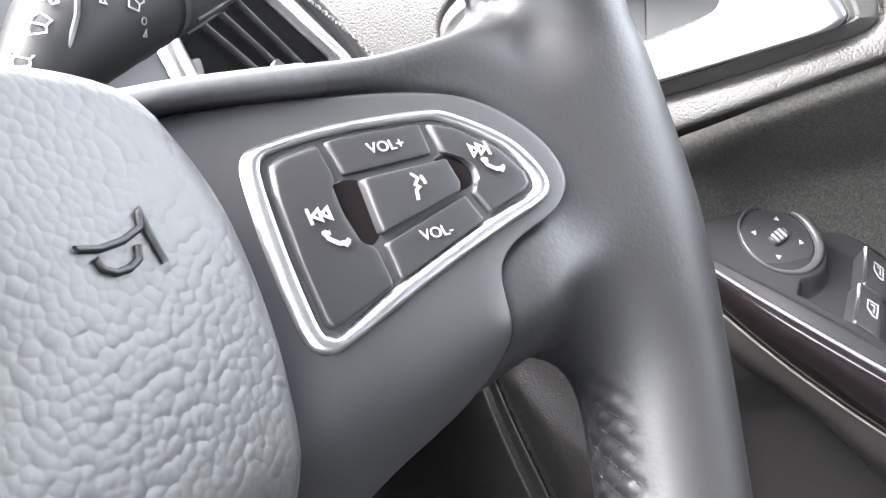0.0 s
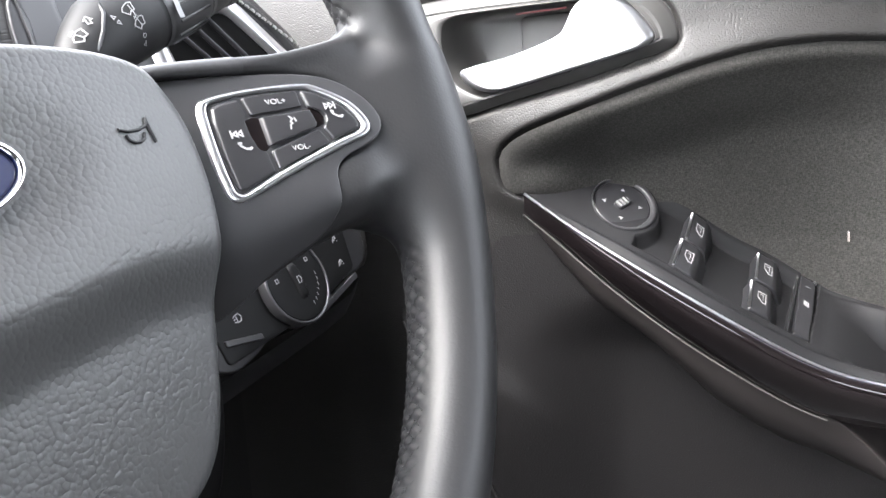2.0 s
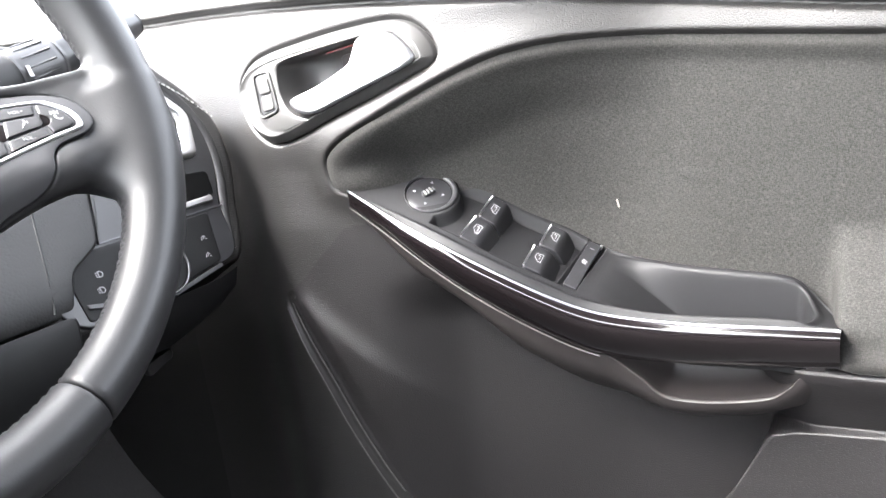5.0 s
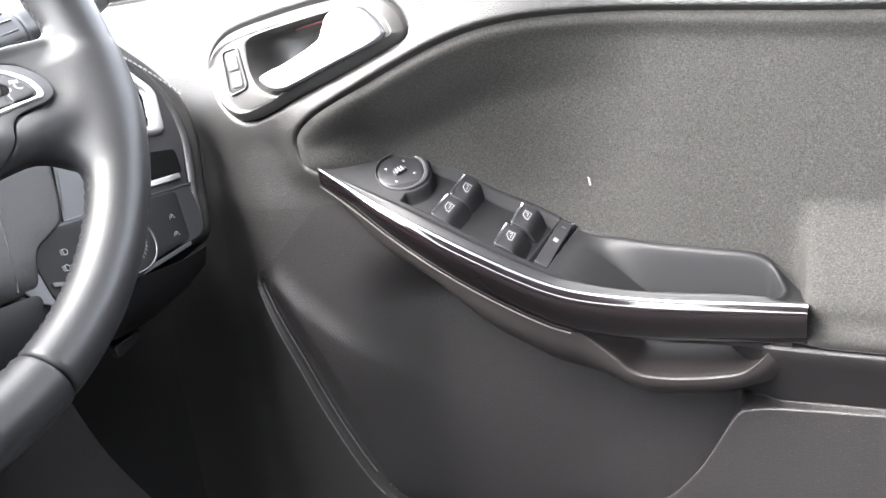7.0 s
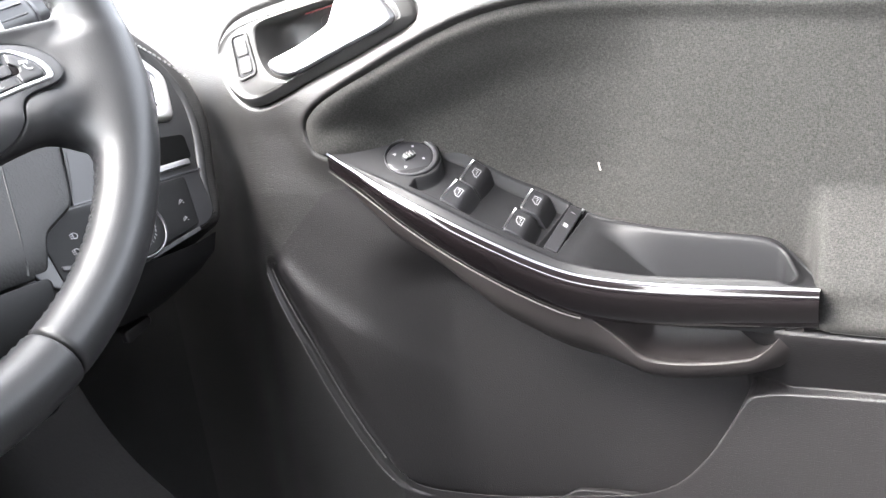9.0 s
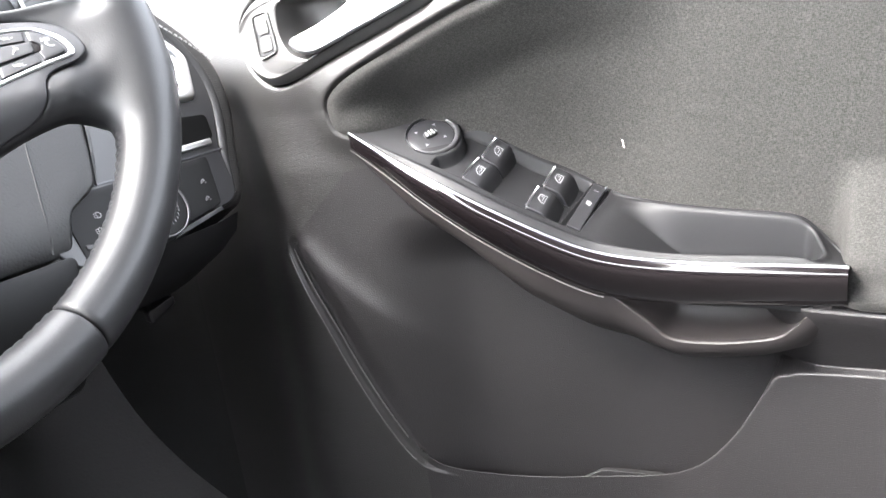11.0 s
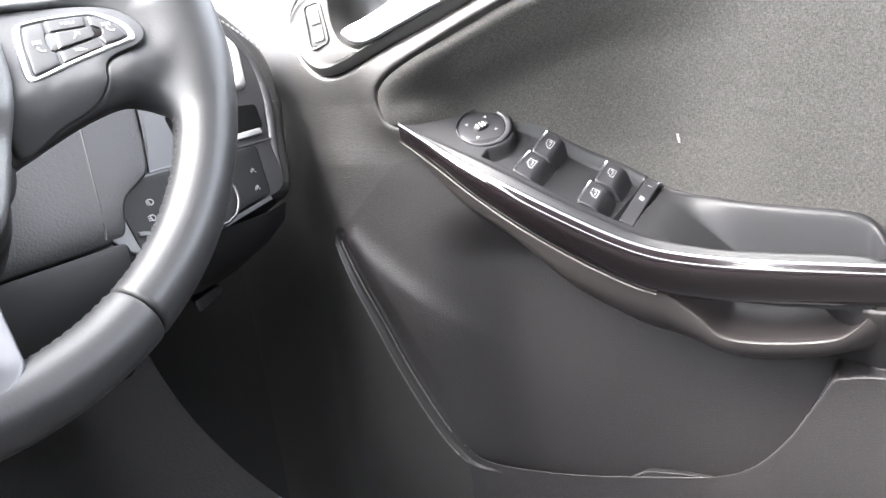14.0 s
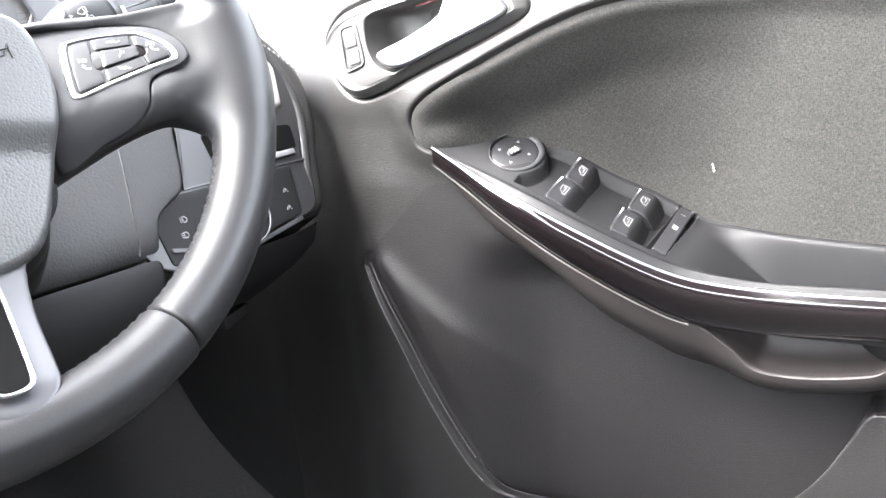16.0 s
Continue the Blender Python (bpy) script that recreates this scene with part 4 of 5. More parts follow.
def build_switches():
    # mirror knob
    m = top_pose(*KNOB, 0.0004)
    knob = thing("mirror_adjuster", "round black mirror adjuster with white arrows", "mirror control", m)
    a = np.linspace(0, 2 * np.pi, 64, endpoint=False)
    circ = lambda r, dy=0.0, dx=0.0: np.stack([r * np.cos(a) + dx, r * np.sin(a) + dy], 1)  # noqa: E731
    v, f = band(circ(0.0205, -0.0016, 0.0008), circ(0.0180), lambda p: 0.0002, 0.0012, 0.005)
    mesh_object("collar", v, f, SATIN, knob, label="satin rounded collar")
    v, f = pad(circ(0.0172), lambda p: 0.0006 - 0.0010 * (p[0] ** 2 + p[1] ** 2) / 0.0172 ** 2, 0.0007, 0.004, 5)
    dial = mesh_object("dial", v, f, BUTTON, knob)
    v, f = pad(np.array(spline_corner([(-0.0030, -0.0052), (0.0030, -0.0052), (0.0030, 0.0052), (-0.0030, 0.0052)], 0.0022)), lambda p: 0.0028 + 0.0006 * math.cos(p[1] * 2400), 0.0012, 0.004, 8)
    grip = mesh_object("grip", v, f, SATIN, dial, label="small ribbed grip")
    grip.matrix_local = Matrix.Rotation(radians(58), 4, "Z")
    for k in range(4):
        tri = Matrix.Rotation(radians(10 + 90 * k), 4, "Z") @ Matrix.Translation((0.0112, 0, 0.0002))
        mm = mesh_object("arrow", [(0.0013, 0, 0), (-0.0009, 0.0013, 0), (-0.0009, -0.0013, 0), (0.0013, 0, 0.0003), (-0.0009, 0.0013, 0.0003), (-0.0009, -0.0013, 0.0003)], [(3, 4, 5), (0, 1, 4, 3), (1, 2, 5, 4), (2, 0, 3, 5)], WHITE, dial, smooth=False)
        mm.matrix_local = tri
    # window switches: flush keys with a bright front edge whose backs roll down into the well
    first = None
    for y, t in ((-0.0800, 0.765), (-0.0795, 0.405), (-0.1215, 0.765), (-0.1220, 0.405)):
        m = top_pose(y, t)
        if first is None:
            first = thing("window_switch", "black window switch with white symbol and bright front edge", "switch", m, group="window switches on the armrest")
            o = np.array(spline_corner([(-0.0133, -0.0170), (0.0133, -0.0170), (0.0133, 0.0085), (-0.0133, 0.0085)], 0.0016))
            hh = lambda p: 0.0016 - 0.0008 * ((p[0]) / 0.0133) ** 2 - 0.0105 * smooth_step(-0.0015, -0.0185, p[1]) ** 1.15  # noqa: E731
            v, f = pad(o, hh, 0.0009, 0.008, 18)
            mesh_object("key", v, f, BUTTON, first)
            v, f = sweep(np.array([(-0.0122, 0.0082, 0.0006), (0, 0.0084, 0.0012), (0.0122, 0.0082, 0.0006)]), (0, 0, 1), ring_section(0.0008, 8))
            mesh_object("edge", v, f, SILVER, first, label="bright satin front edge")
            strokes(WINDOW_MARK, 0.00045, WHITE, first, Matrix.Translation((0.0004, 0.0012, 0.0017)), "window_symbol")
        else:
            copy_thing(first, m)
    m = top_pose(-0.1452, 0.610, -0.0034)
    lock = thing("child_lock_switch", "slim black child lock switch with white symbol", "switch", m)
    o = np.array(spline_corner([(-0.0272, -0.0050), (0.0272, -0.0050), (0.0272, 0.0050), (-0.0272, 0.0050)], 0.0010))
    v, f = pad(o, lambda p: 0.0044 - 0.0014 * smooth_step(0.0, -0.02, p[0]), 0.0007, 0.004, 6)
    mesh_object("key", v, f, BUTTON, lock)
    strokes([[(-0.0018, -0.0013), (0.0014, -0.0013), (0.0020, 0.0013), (-0.0012, 0.0013), (-0.0018, -0.0013)], [(-0.001, -0.0008), (0.001, 0.0008)], [(-0.0012, 0.0006), (0.0006, 0.0006)]], 0.0009, WHITE, lock, Matrix.Translation((0.002, 0, 0.0045)), "lock_symbol")
    strokes([[(0.0190, -0.0015), (0.0190, 0.0015)]], 0.0005, WHITE, lock, Matrix.Translation((0, 0, 0.0045)), "mark")
    v, f = pad(np.array(spline_corner([(0.0264, -0.0058), (0.0282, -0.0058), (0.0282, -0.0036), (0.0264, -0.0036)], 0.0005)), lambda p: 0.0046, 0.0004, 0.003, 2)
    mesh_object("corner_tip", v, f, SILVER, lock, label="tiny bright metal corner")


build_switches()


# ---- inner door handle ----
def skin(p, off):
    """Points of the door's surface from (y, z), raised by off."""
    p = np.asarray(p, float)
    return np.c_[door_x(p[:, 0], p[:, 1]) - off, p]


def door_pad(outline, height, mat, name, parent, rnd=0.002, drop=0.006, rings=8, steps=5, label=""):
    """A plate lying on the door, its outline in (y, z); height is its lift off the door."""
    v, f = pad(outline, height, rnd, drop, rings, steps)
    w = np.c_[door_x(v[:, 0], v[:, 1]) - v[:, 2], v[:, 0], v[:, 1]]
    return mesh_object(name, w, f, mat, parent, label=label)


def door_band(outer, inner, height, mat, name, parent, thick=0.002, drop=0.006, label=""):
    v, f = band(outer, inner, height, thick, drop)
    w = np.c_[door_x(v[:, 0], v[:, 1]) - v[:, 2], v[:, 0], v[:, 1]]
    return mesh_object(name, w, f, mat, parent, label=label)


def align(a, b):
    """Starts outline b at its point nearest to a's first."""
    return np.roll(b, -int(np.argmin(np.linalg.norm(b - a[0], axis=1))), 0)


handle_thing = thing("door_handle", "satin silver inner door handle in a grey bezel", "door handle")
tb = frame_along(np.c_[BEZEL, 0 * BEZEL[:, :1]], True)
inward = np.stack([-tb[:, 1], tb[:, 0]], 1)
inward *= np.sign(((BEZEL.mean(0) - BEZEL) * inward).sum(1, keepdims=True))
mouth = align(BEZEL, RECESS)
crease = BEZEL + inward * 0.0075
rows = [skin(BEZEL, -0.012), skin(BEZEL, 0.0005), skin(BEZEL + inward * 0.0008, 0.0016), skin(BEZEL + inward * 0.0060, 0.0062), skin(BEZEL + inward * 0.0067, 0.0066), skin(crease, 0.0056)]
rows += [skin(crease * (1 - k) + mouth * k, 0.0056 + 0.0016 * k) for k in (0.25, 0.5, 0.75, 0.9)]
rows += [skin(mouth, 0.0066), skin(mouth, 0.004), skin(mouth, -0.006)]
mesh_object("bezel", np.concatenate(rows), grid_faces(len(rows), len(BEZEL), False, True), GREYPL, handle_thing, label="grey satin bezel with bevelled flange")
rows = []
for s, dep in ((1.0, 0.007), (0.985, 0.000), (0.96, -0.012), (0.93, -0.024), (0.8, -0.029), (0.5, -0.030), (0.2, -0.030)):
    c = RECESS.mean(0)
    rows.append(skin(c + (RECESS - c) * s, dep))
v = np.concatenate(rows + [skin([RECESS.mean(0)], -0.030)])
n = len(RECESS)
mesh_object("finger_recess", v, grid_faces(len(rows), n, False, True) + [((len(rows) - 1) * n + i, (len(rows) - 1) * n + (i + 1) % n, len(v) - 1) for i in range(n)], GREYPL, handle_thing)
door_pad(np.array(spline_corner([(0.0306, 0.6906), (0.0014, 0.6949), (0.0015, 0.6939), (0.0307, 0.6896)], 0.0004)), lambda p: -0.0035, RED, "red_line", handle_thing, 0.0003, 0.001, 2, 3)
door_pad(np.array(spline_corner([(0.0359, 0.6864), (-0.0097, 0.6922), (-0.0056, 0.6723), (0.0316, 0.6576)], 0.004)), lambda p: -0.0262, GREYPL, "back_plate", handle_thing, 0.001, 0.003, 3, 3)
lever = spline([(0.0570, 0.6575), (0.0530, 0.6605), (0.0283, 0.6680), (0.0026, 0.6795), (-0.0045, 0.6870), (-0.0075, 0.6965), (-0.0115, 0.7000), (-0.0265, 0.7004), (-0.0380, 0.6955), (-0.0495, 0.6838), (-0.0497, 0.6788), (-0.0430, 0.6746), (-0.0089, 0.6624), (0.0244, 0.6507), (0.0377, 0.6480), (0.0485, 0.6500), (0.0548, 0.6540)], 120, True)
door_pad(lever, lambda p: 0.012, LEVER, "lever", handle_thing, 0.004, 0.010, 6, 8, "satin silver pull lever")
btn = np.array(spline_corner([(0.0995, 0.6788), (0.0815, 0.6815), (0.0712, 0.6530), (0.0895, 0.6478)], 0.0045, 6))
lock_button = door_pad(btn, lambda p: 0.0074, BLACKPRINT, "lock_button", handle_thing, 0.0008, 0.006, 4, 4, "grey lock button")
mid = btn.mean(0)
door_band(mid + (btn - mid) * 1.13, mid + (btn - mid) * 1.0, lambda p: 0.0070, GREYPL, "surround", lock_button, 0.0014, 0.004, "rounded grey surround")
for z0, z1 in ((0.09, 0.48), (0.53, 0.92)):
    q = lambda u, w: (0.0985 - 0.0172 * u - 0.0100 * w, 0.6780 + 0.0026 * u - 0.0290 * w)  # noqa: E731
    o = np.array(spline_corner([q(0.14, z0), q(0.86, z0), q(0.86, z1), q(0.14, z1)], 0.0024, 5))
    door_pad(o, lambda p: 0.0084, GREYPL, "rocker", lock_button, 0.0009, 0.002, 3)

# small divider standing in the map pocket
divider = thing("pocket_divider", "small dark divider inside the door pocket", "divider")
v, f = pad(np.array(spline_corner([(-0.114, 0.282), (-0.132, 0.2925), (-0.178, 0.2890), (-0.182, 0.250), (-0.114, 0.250)], 0.004)), lambda p: 0.0, 0.0008, 0.004, 4)
mesh_object("blade", np.c_[door_x(v[:, 0]) + 0.012 - v[:, 2], v[:, 0], v[:, 1]], f, PANEL_SHADED, divider)

# ---- dashboard ----
LEAN_N = Vector((0, 1, -0.55)).normalized()


def on_dash(v):
    """Lays points (x, z, lift) on the dash face, which leans away with height."""
    v = np.asarray(v, float)
    return np.c_[v[:, 0], 0.108 + 0.55 * (v[:, 1] - 0.56) - v[:, 2] * LEAN_N.y, v[:, 1] - v[:, 2] * LEAN_N.z]


def face_pad(outline, lift, mat, name, parent, rnd=0.002, drop=0.01, rings=5, label=""):
    h = lift if callable(lift) else (lambda p: lift)
    v, f = pad(np.asarray(outline, float), h, rnd, drop, rings)
    return mesh_object(name, on_dash(v), f, mat, parent, label=label)


def face_band(outer, inner, lift, mat, name, parent, thick=0.001, drop=0.004, label=""):
    v, f = band(outer, inner, lambda p: lift, thick, drop)
    return mesh_object(name, on_dash(v), f, mat, parent, label=label)


def dash_pose(x, z, lift=0.0):
    p = on_dash([(x, z, lift)])[0]
    up_ = Vector((0, 0.55, 1)).normalized()
    m = Matrix(((1, 0, 0), up_, -LEAN_N)).transposed().to_4x4()
    m.translation = Vector(p)
    return m


dash = thing("dashboard", "dark grained dashboard end beside the door", "dashboard")
wrap = spline([(0.150, 0.722), (0.25, 0.722), (0.315, 0.712), (0.337, 0.692), (0.353, 0.671), (0.3625, 0.647), (0.356, 0.614), (0.338, 0.582), (0.3195, 0.549), (0.300, 0.5440), (0.24, 0.5460), (0.150, 0.5460)], 120, True)
face_pad(wrap, lambda p: 0.0, PANEL, "end_wrap", dash, 0.008, 0.16, 8, label="grained soft dash end")
fascia = spline([(0.160, 0.706), (0.25, 0.707), (0.305, 0.701), (0.326, 0.678), (0.339, 0.657), (0.3415, 0.637), (0.333, 0.613), (0.318, 0.586), (0.305, 0.5480), (0.24, 0.5480), (0.160, 0.5480)], 120, True)
face_pad(fascia, 0.0025, BUTTON, "fascia", dash, 0.0012, 0.006, 8, label="satin black fascia")
# slot under the vent, a black sheet for its shade, with bright lower edge
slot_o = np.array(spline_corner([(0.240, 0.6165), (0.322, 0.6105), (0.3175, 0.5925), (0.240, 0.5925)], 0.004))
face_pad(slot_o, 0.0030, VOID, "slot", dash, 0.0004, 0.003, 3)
face_pad(spline_corner([(0.243, 0.5915), (0.313, 0.5925), (0.3125, 0.5885), (0.243, 0.5875)], 0.001), 0.0050, SILVER, "slot_edge", dash, 0.0010, 0.004, 3, label="dull silver slot edge")
face_pad(spline_corner([(0.205, 0.5842), (0.319, 0.5842), (0.319, 0.5830), (0.205, 0.5830)], 0.0004), 0.0032, GREYSAT, "joint_line", dash, 0.0003, 0.002, 2)
strip = np.array([(0.2062, 0.583), (0.2130, 0.598), (0.2185, 0.6125), (0.2236, 0.630), (0.2300, 0.652), (0.2350, 0.670)])
face_pad(spline_corner([*map(tuple, strip), *[(x + 0.0008 + 0.05 * (z - 0.583), z) for x, z in strip[::-1]]], 0.0006), 0.0050, GREYPL, "edge_strip", dash, 0.0008, 0.004, 3, label="satin silver edge strip")
surround = spline_corner([(-0.20, 0.650), (0.2000, 0.650), (0.2275, 0.654), (0.2222, 0.630), (0.2116, 0.598), (0.2052, 0.583), (0.1785, 0.571), (0.1690, 0.549), (-0.20, 0.549)], 0.006, 5)
face_pad(surround, lambda p: 0.0075 - 14.0 * max(0.0, 0.570 - p[1]) ** 2, SHROUD, "column_surround", dash, 0.0030, 0.012, 8, label="grained grey panel round the steering column")
# the panel's lower part as a black plate, its shade put into the colour
under = spline_corner([(-0.20, 0.547), (0.1680, 0.547), (0.159, 0.518), (0.150, 0.480), (-0.20, 0.470)], 0.006, 5)
face_pad(under, lambda p: 0.0055 - 9.0 * max(0.0, 0.547 - p[1]) ** 2, INKY, "shaded_underside", dash, 0.0020, 0.010, 6, label="underside of the column panel, black for its shade")
v, f = sweep(on_dash([(0.1800, 0.640, 0.0074), (0.1755, 0.6205, 0.0074), (0.1640, 0.582, 0.0074), (0.1610, 0.5715, 0.0074), (0.1575, 0.5590, 0.0057), (0.1555, 0.5520, 0.0029)]), (0, 1, -0.55), ring_section(0.0008, 8, 0.6))
mesh_object("joint_line", v, f, BLACKPRINT, dash)
ridge = spline([(0.285, 0.7035), (0.3065, 0.6965), (0.3225, 0.6800), (0.3330, 0.6600), (0.3375, 0.6400), (0.3345, 0.6200), (0.3270, 0.6010), (0.3150, 0.5780), (0.3060, 0.552)], 90)
v, f = sweep(on_dash(np.c_[ridge + (0.004, 0), np.full(90, 0.0012)]), (0, 1, -0.55), ring_section(0.0042, 14, 0.7), scale=smooth_step(-0.1, 0.25, np.linspace(1, 0, 90)))
mesh_object("edge_bead", v, f, SHROUD, dash, label="grained bead along the fascia edge")
# pale stitches along the roll beside the vent
seam = spline([(0.2960, 0.7025), (0.3055, 0.6965), (0.3190, 0.6856), (0.3372, 0.6692), (0.3545, 0.6487)], 60)
v, f = [], []
for a, b in zip(seam[:-1:3], seam[2::3]):
    q, g = sweep(on_dash([(*a, 0.0048), (*((a + b) / 2), 0.0054), (*b, 0.0048)]), (0, 1, -0.55), ring_section(0.0007, 6))
    f += [tuple(i + len(v) for i in face) for face in g]
    v += list(map(tuple, q))
tagged(mesh_object("stitches", v, f, STITCH, dash, label="pale stitches along the seam"), kind="stuff")
# lower cover under the dash
rows = []
for k, (y, z) in enumerate(((0.094, 0.536), (0.100, 0.520), (0.125, 0.500), (0.175, 0.470), (0.24, 0.445), (0.34, 0.43), (0.60, 0.43))):
    rows.append([(x, y + 0.02 * max(0, (x - 0.28) / 0.05), z) for x in np.linspace(-0.30, 0.312, 24)])
mesh_object("knee_cover", np.array(rows).reshape(-1, 3), grid_faces(len(rows), 24), STALK, dash, label="dark lower dash cover")

light_panel = thing("light_switch_panel", "black light switch panel with round dial and white symbols", "switch panel")
face_pad(spline_corner([(0.174, 0.5815), (0.302, 0.5815), (0.292, 0.5475), (0.24, 0.5400), (0.174, 0.5400)], 0.003), 0.0035, INKY, "plate", light_panel, 0.0008, 0.004)
for a, b in (((0.177, 0.5490), (0.201, 0.5435)), ((0.240, 0.5368), (0.2895, 0.5440))):
    face_pad(spline_corner([(a[0], a[1] + 0.0014), (b[0], b[1] + 0.0014), (b[0], b[1] - 0.0014), (a[0], a[1] - 0.0014)], 0.0007), 0.0050, SATIN, "trim_strip", light_panel, 0.0007, 0.004, 3)
a = np.linspace(0, 2 * np.pi, 64, endpoint=False)
ring = lambda r: np.stack([0.2370 + r * np.cos(a), 0.5570 + 0.87 * r * np.sin(a)], 1)  # noqa: E731
face_band(ring(0.0240), ring(0.0222), 0.0085, GREYSAT, "dial_ring", light_panel, 0.0010, 0.009)
dial = face_pad(ring(0.0221), 0.0090, INKY, "dial", light_panel, 0.0008, 0.008)
face_pad(spline_corner([(0.2335, 0.566), (0.2405, 0.566), (0.2405, 0.548), (0.2335, 0.548)], 0.003), 0.0105, INKY, "grip", dial, 0.002, 0.005)
LAMP = [[(-0.0012, 0.002), (0.0008, 0.002), (0.002, 0.0006), (0.002, -0.0006), (0.0008, -0.002), (-0.0012, -0.002), (-0.0012, 0.002)], [(-0.0022, 0.0016), (-0.0032, 0.0012)], [(-0.0022, 0.0), (-0.0032, 0.0)], [(-0.0022, -0.0016), (-0.0032, -0.0012)]]
DIMMER = [[(-0.002, -0.0015), (-0.001, 0.0005), (0.001, 0.0015), (0.002, 0.0)], [(-0.0005, -0.001), (0.0012, 0.0005)], [(0.0015, -0.0015), (0.0025, -0.0015)]]
for x, z, mark in ((0.1965, 0.5655, LAMP), (0.1925, 0.5560, LAMP), (0.2860, 0.5655, DIMMER), (0.2820, 0.5535, DIMMER)):
    strokes(mark, 0.0005, WHITE, light_panel, dash_pose(x, z, 0.0037), "lamp_symbol")
for ang in (160, 125, 92, 62, 32):
    strokes([[(-0.001, -0.001), (0.001, -0.001), (0.001, 0.001), (-0.001, 0.001), (-0.001, -0.001)]], 0.00045, WHITE, light_panel, dash_pose(0.2370 + 0.0155 * math.cos(radians(ang)), 0.5570 + 0.0135 * math.sin(radians(ang)), 0.0092), "dial_symbol")
for ang in range(-75, 0, 12):
    strokes([[(0, -0.0008), (0, 0.0008)]], 0.0004, WHITE, light_panel, dash_pose(0.2370 + 0.0150 * math.cos(radians(ang)), 0.5570 + 0.0130 * math.sin(radians(ang)), 0.0092), "dial_mark")
strokes([[(-0.0012, 0.0018), (0.0008, 0.0018), (0.0016, 0.0), (0.0008, -0.0018), (-0.0012, -0.0018), (-0.0012, 0.0018)]], 0.0005, WHITE, light_panel, dash_pose(0.2370, 0.5575, 0.0107), "dial_symbol")

# air vent
vent = thing("air_vent", "air vent with dark slats and satin silver surround", "air vent")
vo = np.array(spline_corner([(0.224, 0.690), (0.262, 0.7005), (0.300, 0.6995), (0.3345, 0.655), (0.3215, 0.622), (0.224, 0.626)], 0.007, 5))
vi = np.array(spline_corner([(0.236, 0.6835), (0.264, 0.6925), (0.291, 0.6915), (0.3215, 0.6545), (0.3105, 0.6300), (0.236, 0.6330)], 0.005, 5))
face_band(vo, vi, 0.0035, SILVER, "surround", vent, 0.0035, 0.012, "satin silver surround")
# black sheet behind the slats paints the dark of the opening
face_pad(vi, 0.0030, VOID, "duct_shade", vent, 0.0005, 0.003, 3)
for k in range(3):
    x0 = 0.2400 + 0.0160 * k
    p = on_dash([(x0, 0.692 - 0.001 * k, 0.0055), (x0 + 0.034, 0.650 - 0.004 * k, 0.0055), (x0 + 0.040, 0.634, 0.0055)])
    v, f = sweep(spline(p, 12), (0, 1, -0.55), ring_section(0.0006, 8, 3.0))
    mesh_object("slat", v, f, GREYSAT, vent)
v, f = sweep(on_dash([(0.2745, 0.661, 0.008), (0.2815, 0.653, 0.008)]), (0, 1, -0.55), ring_section(0.0030, 10, 0.8))
mesh_object("slat_tab", v, f, SILVER, vent)

# column shroud behind the wheel
col = thing("column_shroud", "grained grey steering column shroud", "column shroud", WHEEL)
def tube_rows(stations, k=64, power=0.55):
    rows = []
    for w, h, cx, cu, d in stations:
        ang = np.linspace(0, 2 * np.pi, k, endpoint=False)
        c, q = np.cos(ang), np.sin(ang)
        rows.append(np.stack([cx + np.sign(c) * np.abs(c) ** power * w, cu + np.sign(q) * np.abs(q) ** power * h, np.full(k, d)], 1))
    return np.concatenate(rows), grid_faces(len(stations), k, False, True)
v, f = tube_rows([(0.070, 0.050, 0, -0.035, -0.036), (0.074, 0.056, 0, -0.037, -0.042), (0.070, 0.058, 0, -0.04, -0.06), (0.06, 0.05, 0, -0.04, -0.085)])
mesh_object("hub_back", v, f, SATIN, wheel)
v, f = tube_rows([(0.074, 0.040, 0, -0.045, -0.080), (0.082, 0.048, 0, -0.045, -0.083), (0.086, 0.052, 0, -0.045, -0.092), (0.090, 0.054, 0, -0.045, -0.108)])
mesh_object("front_shell", v, f + [tuple(range(64))], SHROUD, col)
v, f = tube_rows([(0.0885, 0.0520, 0, -0.045, -0.1085), (0.092, 0.055, 0, -0.045, -0.111), (0.098, 0.058, 0, -0.045, -0.135), (0.104, 0.062, 0, -0.045, -0.160), (0.108, 0.064, 0, -0.045, -0.20)])
mesh_object("rear_shell", v, f + [tuple(range(64))], SHROUD, col)

# wiper stalk
stalk = thing("wiper_stalk", "black wiper stalk with white printed symbols", "stalk", WHEEL)
AX = spline([(0.116, 0.0205, -0.117), (0.130, 0.0310, -0.116), (0.140, 0.0385, -0.115), (0.150, 0.0445, -0.115), (0.162, 0.0500, -0.115), (0.180, 0.0545, -0.115), (0.197, 0.0585, -0.115), (0.222, 0.0650, -0.115), (0.255, 0.0740, -0.115), (0.290, 0.084, -0.115)], 60)
arc = np.linspace(0, 1, 60)
def stalk_part(name, lo, hi, stops, radii, mat):
    k = (arc >= lo) & (arc <= hi)
    v, f = sweep(AX[k], (0, 0, 1), ring_section(1.0, 28, 0.9), scale=np.interp(arc[k], stops, radii))
    return mesh_object(name, v, f, mat, stalk)
stalk_part("arm", 0.0, 0.39, [0, 0.08, 0.14, 0.20, 0.26, 0.32, 0.39], [0.0055, 0.0085, 0.0110, 0.0142, 0.0165, 0.0172, 0.0166], STALK)
stalk_part("collar", 0.38, 0.58, [0.38, 0.40, 0.56, 0.58], [0.0155, 0.0168, 0.0160, 0.0145], SATIN)
